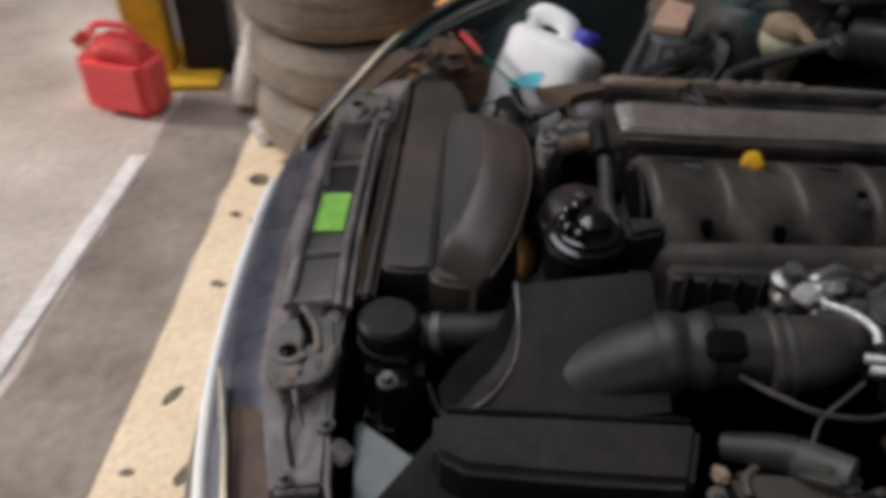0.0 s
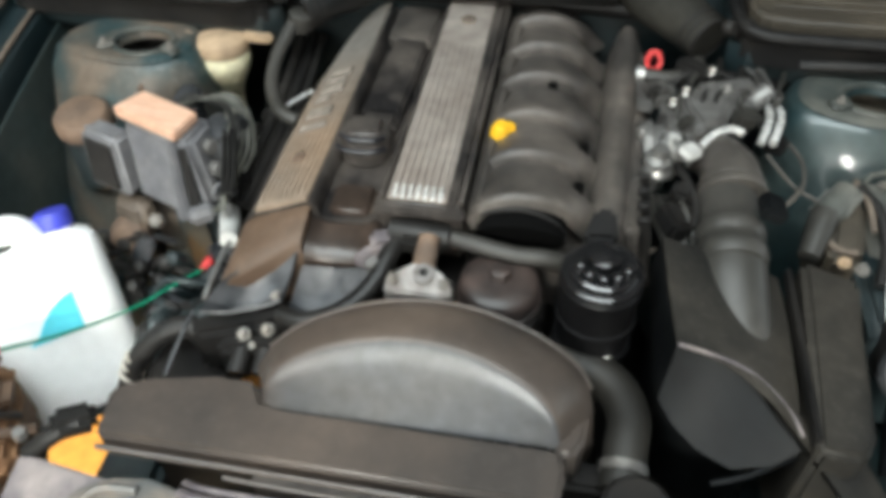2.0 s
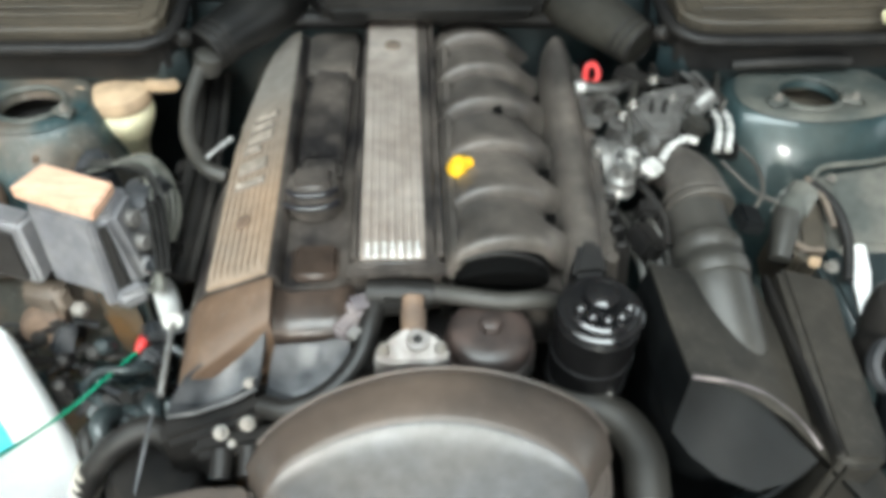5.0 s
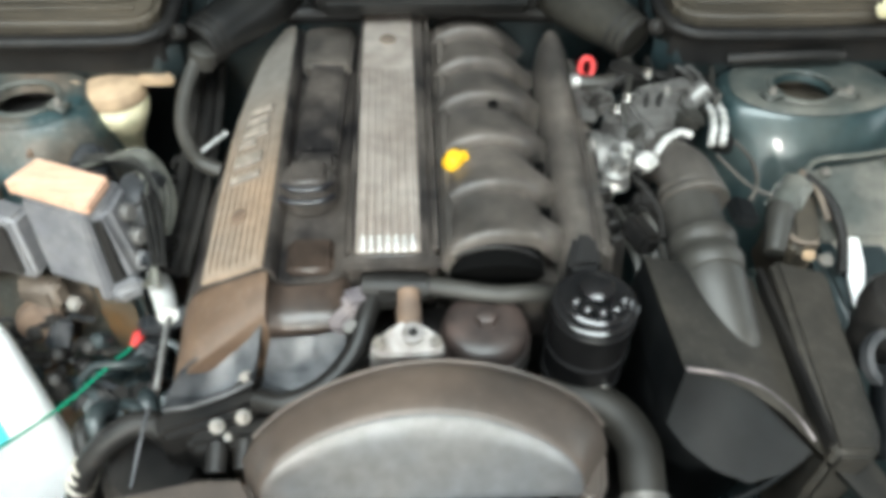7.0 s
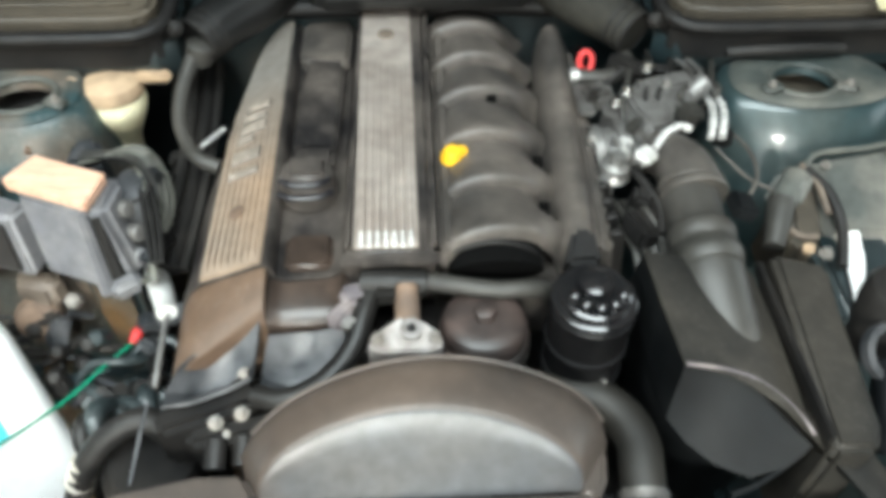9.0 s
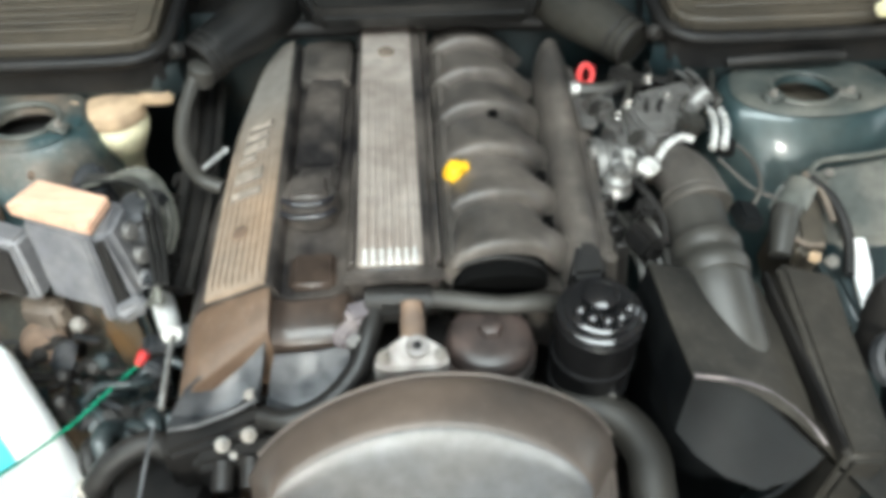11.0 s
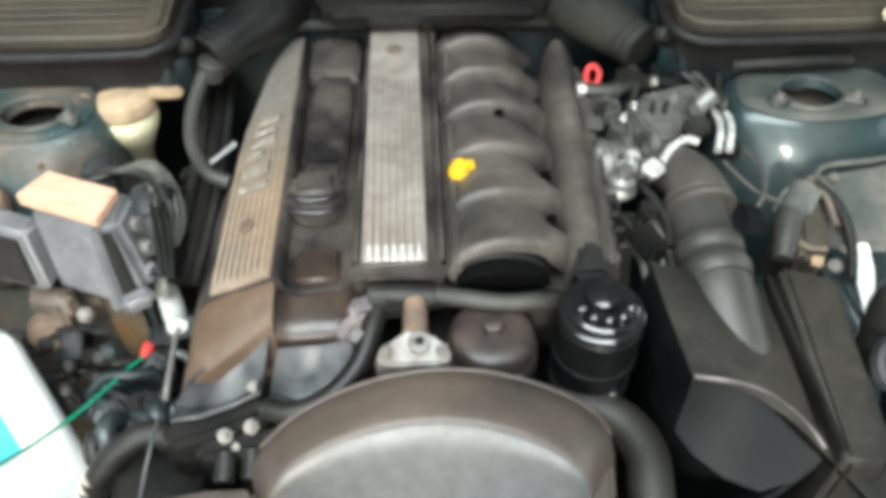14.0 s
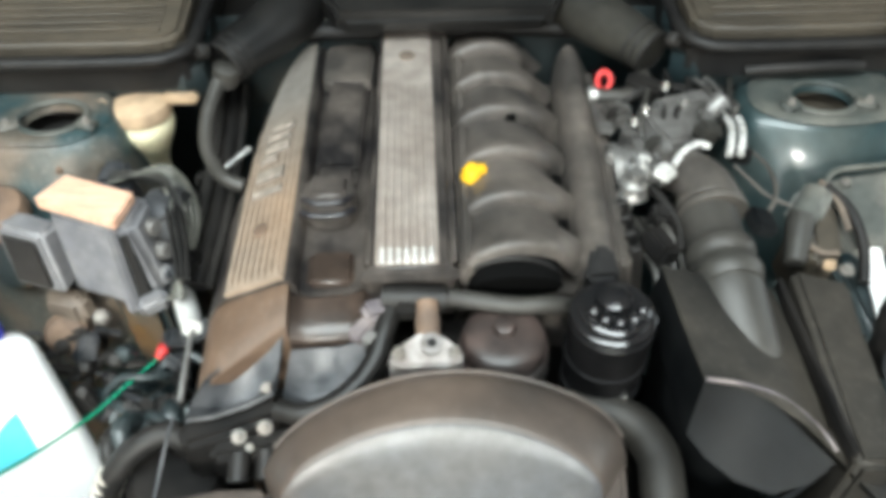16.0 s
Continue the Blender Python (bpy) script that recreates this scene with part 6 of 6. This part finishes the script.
for i in range(8):
    part("fitting", box((-0.352 + rng.uniform(-0.02, 0.02), 0.70 + 0.03 * i, 0.735 + rng.uniform(-0.02, 0.03)), (0.028, 0.022, 0.026), (rng.uniform(0, 40), rng.uniform(0, 40), rng.uniform(0, 80)), 0.006), rng.choice([M_BLACK, M_RUBBER, M_GREYDISH]), ep)

# ---- scuttle: cabin filter housings and ducts ----
for s in (-1, 1):
    fh = thing("cabin_filter_housing", (s * 0.6, 1.1, 0.86), "black cabin filter housing with a dusty brown lid", "filter housing", "cabin filter housings")
    out = [(s * 0.352, 0.975), (s * 0.372, 0.955), (s * 0.42, 0.948), (s * 0.78, 0.952), (s * 0.80, 0.97), (s * 0.80, 1.30), (s * 0.352, 1.30)]
    part("tray", slab(out, 0.875, 0.932, 0.010, 3), M_BLACK, fh)
    inn = [(s * 0.366, 0.995), (s * 0.385, 0.974), (s * 0.43, 0.968), (s * 0.765, 0.972), (s * 0.78, 0.99), (s * 0.78, 1.29), (s * 0.366, 1.29)]
    lid = part("lid", prism([(x, y, 0.952 + 0.10 * (y - 0.97)) for x, y in inn], [(x, y, 0.92) for x, y in inn], 0.008, 3), M_FILTER, fh, "dusty brown ribbed lid")
    for i in range(7):
        y = 0.994 + i * 0.018
        part("rib", box((s * 0.575, y, 0.9545 + 0.10 * (y - 0.97)), (0.36, 0.005, 0.006), (5.7, 0, 0), 0.0015, 1), M_FILTER, lid)
    part("rim", tube([(s * 0.80, 0.950, 0.936), (s * 0.60, 0.945, 0.934), (s * 0.42, 0.947, 0.933), (s * 0.375, 0.956, 0.934), (s * 0.352, 0.985, 0.938), (s * 0.346, 1.06, 0.945), (s * 0.344, 1.20, 0.955)], 0.0095, 12), M_BLACK, fh, "dark rounded rim")
    part("clip", box((s * 0.362, 0.968, 0.936), (0.016, 0.014, 0.02), (0, 0, s * 40), 0.003), M_RUBBER, fh)
    duct2 = thing("air_duct", (s * 0.25, 1.05, 0.86), "dark plastic air duct behind the engine", "duct", "air ducts behind the engine")
    part("duct", tube([(s * 0.318, 1.000, 0.893, 0.034), (s * 0.290, 1.035, 0.900, 0.038), (s * 0.250, 1.085, 0.905, 0.044), (s * 0.215, 1.15, 0.915, 0.050), (s * 0.185, 1.25, 0.925, 0.055)], 0.06, 24), M_BLACKRUBBER if s < 0 else M_DUCT, duct2)
    for k in range(3):
        part("duct_ring", lathe([(0.030, 0), (0.036 + 0.001 * k, 0.001), (0.036 + 0.001 * k, 0.006), (0.030, 0.007)], (s * (0.320 - 0.008 * k), 0.998 + 0.010 * k, 0.893 + 0.002 * k), (s * -0.62, 0.77, 0.15), 28), M_RUBBER, duct2)
    part("collar", lathe([(0.0, 0), (0.011, 0), (0.012, 0.004), (0.012, 0.012), (0.009, 0.016), (0, 0.016)], (s * 0.335, 0.985, 0.925), (s * 0.6, -0.75, 0.3), 16), M_RUBBER, duct2)
sc = thing("scuttle_cover", (0.01, 1.1, 0.9), "dark blue-grey cover behind the engine", "scuttle cover")
part("cover", prism([(-0.15, 1.045, 0.938), (0.175, 1.045, 0.938), (0.20, 1.10, 0.965), (0.20, 1.28, 0.975), (-0.18, 1.28, 0.975), (-0.18, 1.10, 0.965)], [(-0.14, 1.055, 0.90), (0.165, 1.055, 0.90), (0.20, 1.10, 0.90), (0.20, 1.28, 0.90), (-0.18, 1.28, 0.90), (-0.18, 1.10, 0.90)], 0.012, 3), M_BLACKRUBBER, sc)
part("rear_loom", tube([(-0.30, 1.125, 0.87), (-0.10, 1.118, 0.875), (0.10, 1.118, 0.875), (0.30, 1.11, 0.872)], 0.016, 12), M_BLACK, sc)

solo("cowl_rail", tube([(0.440, 0.945, 0.895), (0.500, 0.938, 0.902), (0.570, 0.938, 0.904), (0.610, 0.946, 0.898)], 0.0085, 10), M_RUBBER, "black rubber rail behind the strut tower", "rail")
# ---- the side by the filter box ----
sb = thing("sensor_bracket", (0.47, 0.70, 0.6), "dusty metal bracket with plugs beside the strut tower", "bracket")
part("plate", prism([(0.455, 0.640, 0.815), (0.500, 0.650, 0.815), (0.515, 0.735, 0.835), (0.470, 0.735, 0.838)], [(0.455, 0.645, 0.70), (0.505, 0.655, 0.70), (0.52, 0.745, 0.70), (0.465, 0.745, 0.70)], 0.010, 3), M_FILTER, sb)
part("plug", tube([(0.432, 0.640, 0.812, 0.013), (0.446, 0.676, 0.826, 0.017), (0.455, 0.698, 0.834, 0.018)], 0.02, 16), M_HOSE, sb)
for i in range(9):
    a = 2 * math.pi * i / 9
    part("flute", box((0.470 + 0.019 * math.cos(a), 0.716 + 0.014 * math.sin(a), 0.838 - 0.008 * math.sin(a)), (0.009, 0.040, 0.009), (28, 0, -38), 0.003), M_DUSTPANEL if i % 3 else M_DULLALLOY, sb)
part("plug_end", tube([(0.456, 0.698, 0.832, 0.019), (0.484, 0.734, 0.846, 0.017)], 0.018, 16, 1), M_DUSTPANEL, sb)
part("strap", tube([(0.502, 0.745, 0.845), (0.520, 0.705, 0.838), (0.525, 0.66, 0.82), (0.515, 0.615, 0.80)], 0.007, 10), M_BLACK, sb)
part("brown_edge", tube([(0.497, 0.755, 0.846), (0.508, 0.72, 0.842), (0.512, 0.68, 0.828)], 0.004, 8), M_WORN, sb)
part("brown_edge", tube([(0.452, 0.672, 0.818), (0.470, 0.652, 0.818), (0.490, 0.650, 0.818)], 0.004, 8), M_WORN, sb)
part("pale_plug", box((0.470, 0.628, 0.820), (0.018, 0.014, 0.012), (20, 10, 30), 0.004), M_TAN, sb)
bolt((0.490, 0.622, 0.815), 0.006, 0.010, sb, m=M_BOLT)
wl = thing("warning_label", (0.545, 0.64, 0.78), "narrow white label strip on the inner wing", "label")
part("strip", prism([(0.540, 0.694, 0.802), (0.566, 0.700, 0.802), (0.551, 0.630, 0.798), (0.528, 0.568, 0.792), (0.517, 0.570, 0.790)], [(0.540, 0.694, 0.796), (0.566, 0.700, 0.796), (0.551, 0.630, 0.792), (0.528, 0.568, 0.786), (0.517, 0.570, 0.784)], 0.001, 1), M_WHITE, wl)
part("backing", prism([(0.500, 0.70, 0.790), (0.60, 0.70, 0.795), (0.62, 0.55, 0.78), (0.505, 0.55, 0.775)], [(0.50, 0.70, 0.60), (0.62, 0.70, 0.60), (0.64, 0.55, 0.60), (0.505, 0.55, 0.60)], 0.012, 3), M_PAINTDARK, wl)
iw = thing("inner_wing_panel", (0.60, 0.73, 0.66), "dusty sloping inner wing panel beside the strut tower", "panel")
part("panel", prism([(0.520, 0.665, 0.800), (0.505, 0.775, 0.835), (0.66, 0.80, 0.845), (0.69, 0.70, 0.815), (0.66, 0.655, 0.800)], [(0.520, 0.670, 0.66), (0.505, 0.78, 0.66), (0.66, 0.81, 0.66), (0.69, 0.70, 0.66), (0.66, 0.66, 0.66)], 0.012, 3), M_DUSTPANEL, iw)
part("seam", tube([(0.530, 0.672, 0.806), (0.516, 0.770, 0.838), (0.60, 0.786, 0.845), (0.655, 0.795, 0.847)], 0.004, 8), M_TOWER, iw)
for p in ((0.535, 0.76, 0.838), (0.63, 0.775, 0.842)):
    bolt(p, 0.005, 0.007, iw, m=M_BOLT)
wb = thing("washer_filler", (0.545, 0.52, 0.7), "black round filler neck by the inner wing", "filler neck")
part("neck", lathe([(0, 0), (0.038, 0), (0.042, 0.01), (0.042, 0.10), (0.036, 0.108), (0, 0.11)], (0.556, 0.555, 0.72)), M_BLACK, wb)
part("collar", lathe([(0.026, 0), (0.036, 0), (0.036, 0.012), (0.026, 0.012)], (0.53, 0.50, 0.775), (0.2, -0.5, 0.8)), M_GREYDISH, wb)
part("pipe", tube([(0.535, 0.49, 0.77), (0.525, 0.45, 0.75), (0.52, 0.40, 0.72)], 0.022, 14), M_AIRBOX, wb)
ft = thing("front_corner_tray", (0.45, 0.33, 0.62), "dark painted tray in front of the filter box", "tray")
part("tray", prism([(0.33, 0.270, 0.70), (0.62, 0.30, 0.705), (0.64, 0.37, 0.715), (0.40, 0.352, 0.715)], [(0.33, 0.270, 0.62), (0.62, 0.30, 0.62), (0.64, 0.37, 0.62), (0.40, 0.352, 0.62)], 0.008), M_PAINT, ft)
bolt((0.31, 0.305, 0.735), 0.008, 0.014, ft, m=M_BOLT)
# throttle-side clutter: loom and plugs
lo = thing("engine_loom", (0.27, 0.70, 0.7), "black wiring loom and plugs beside the manifold", "wiring")
for i in range(6):
    x = 0.25 + 0.012 * i
    part("wire", tube([(x, 0.90 + 0.012 * i, 0.86), (x + 0.03, 0.93, 0.872 + rng.uniform(-0.01, 0.01)), (x + 0.08, 0.945 + rng.uniform(-0.02, 0.02), 0.868), (x + 0.13, 0.965, 0.85)], 0.004, 8), M_BLACK, lo)
for i in range(4):
    part("wire", tube([(0.244 + 0.01 * i, 0.74, 0.80), (0.25 + 0.01 * i, 0.69, 0.80 + 0.01 * i), (0.262 + 0.012 * i, 0.64, 0.80), (0.26 + 0.01 * i, 0.60, 0.76)], 0.005, 8), M_HOSE, lo)
part("plug", box((0.268, 0.668, 0.822), (0.03, 0.05, 0.03), (0, 20, 20), 0.006), M_BLACK, lo)
part("plug", box((0.278, 0.715, 0.825), (0.026, 0.03, 0.04), (10, 10, -15), 0.006), M_BLACK, lo)
part("plug", box((0.296, 0.690, 0.818), (0.022, 0.034, 0.03), (-10, 15, 25), 0.006), M_BLACK, lo)
part("sleeve", tube([(0.272, 0.755, 0.845), (0.285, 0.725, 0.842), (0.296, 0.690, 0.835), (0.292, 0.655, 0.825)], 0.006, 10), M_BLACK, lo)
part("plug", box((0.30, 0.94, 0.872), (0.06, 0.03, 0.03), (0, 10, -25), 0.006), M_BLACK, lo)

# rusty ledge between the lamp and the jug
ledge = thing("lamp_mounting", (-0.57, 0.33, 0.6), "rusty brown lamp mounting beside the front panel", "bracket")
part("plate", prism([(-0.70, 0.315, 0.690), (-0.50, 0.245, 0.690), (-0.478, 0.280, 0.700), (-0.535, 0.385, 0.680), (-0.60, 0.43, 0.670), (-0.69, 0.40, 0.675)], [(-0.70, 0.315, 0.60), (-0.50, 0.245, 0.60), (-0.478, 0.280, 0.60), (-0.535, 0.385, 0.60), (-0.60, 0.43, 0.60), (-0.69, 0.40, 0.60)], 0.012, 3), M_RUST, ledge)
part("lamp_back", box((-0.575, 0.335, 0.705), (0.12, 0.07, 0.05), (0, 0, 25), 0.02, 3), M_BROWNCOVER, ledge)
part("stay", join(tube([(-0.455, 0.285, 0.705), (-0.425, 0.300, 0.728), (-0.395, 0.318, 0.735)], 0.012, 10), box((-0.405, 0.318, 0.735), (0.05, 0.035, 0.03), (0, 10, 35), 0.008)), M_RUBBER, ledge)
rl = random.Random(12)
for i in range(16):
    x, y = rl.uniform(-0.68, -0.49), rl.uniform(0.285, 0.40)
    m = rl.choice([M_RUST, M_BROWNCOVER, M_RUBBER, M_RUBBER, M_WORN])
    if i % 2:
        part("clip", box((x, y, 0.70 + rl.uniform(-0.004, 0.018)), (rl.uniform(0.012, 0.04), rl.uniform(0.010, 0.03), rl.uniform(0.012, 0.035)), (rl.uniform(-25, 25), rl.uniform(-25, 25), rl.uniform(0, 90)), 0.004), m, ledge)
    else:
        part("rod", tube([(x - 0.04, y - 0.03, 0.69), (x, y, 0.712 + rl.uniform(0, 0.02)), (x + 0.035, y + 0.03, 0.695)], rl.uniform(0.003, 0.008), 8), m, ledge)
part("screw", lathe([(0, 0), (0.008, 0), (0.008, 0.012), (0, 0.012)], (-0.47, 0.30, 0.712), (0, 0, 1), 6), M_ALLOY, ledge)
# cream plug at the far scuttle corner
solo("cream_plug", join(box((0.650, 0.950, 0.968), (0.035, 0.022, 0.020), (0, 10, 20), 0.006), lathe([(0, 0), (0.008, 0), (0.008, 0.03), (0, 0.03)], (0.650, 0.955, 0.975), (0.2, 0.3, 1), 12)), M_CREAM, "small cream plastic plug on the scuttle", "plug")
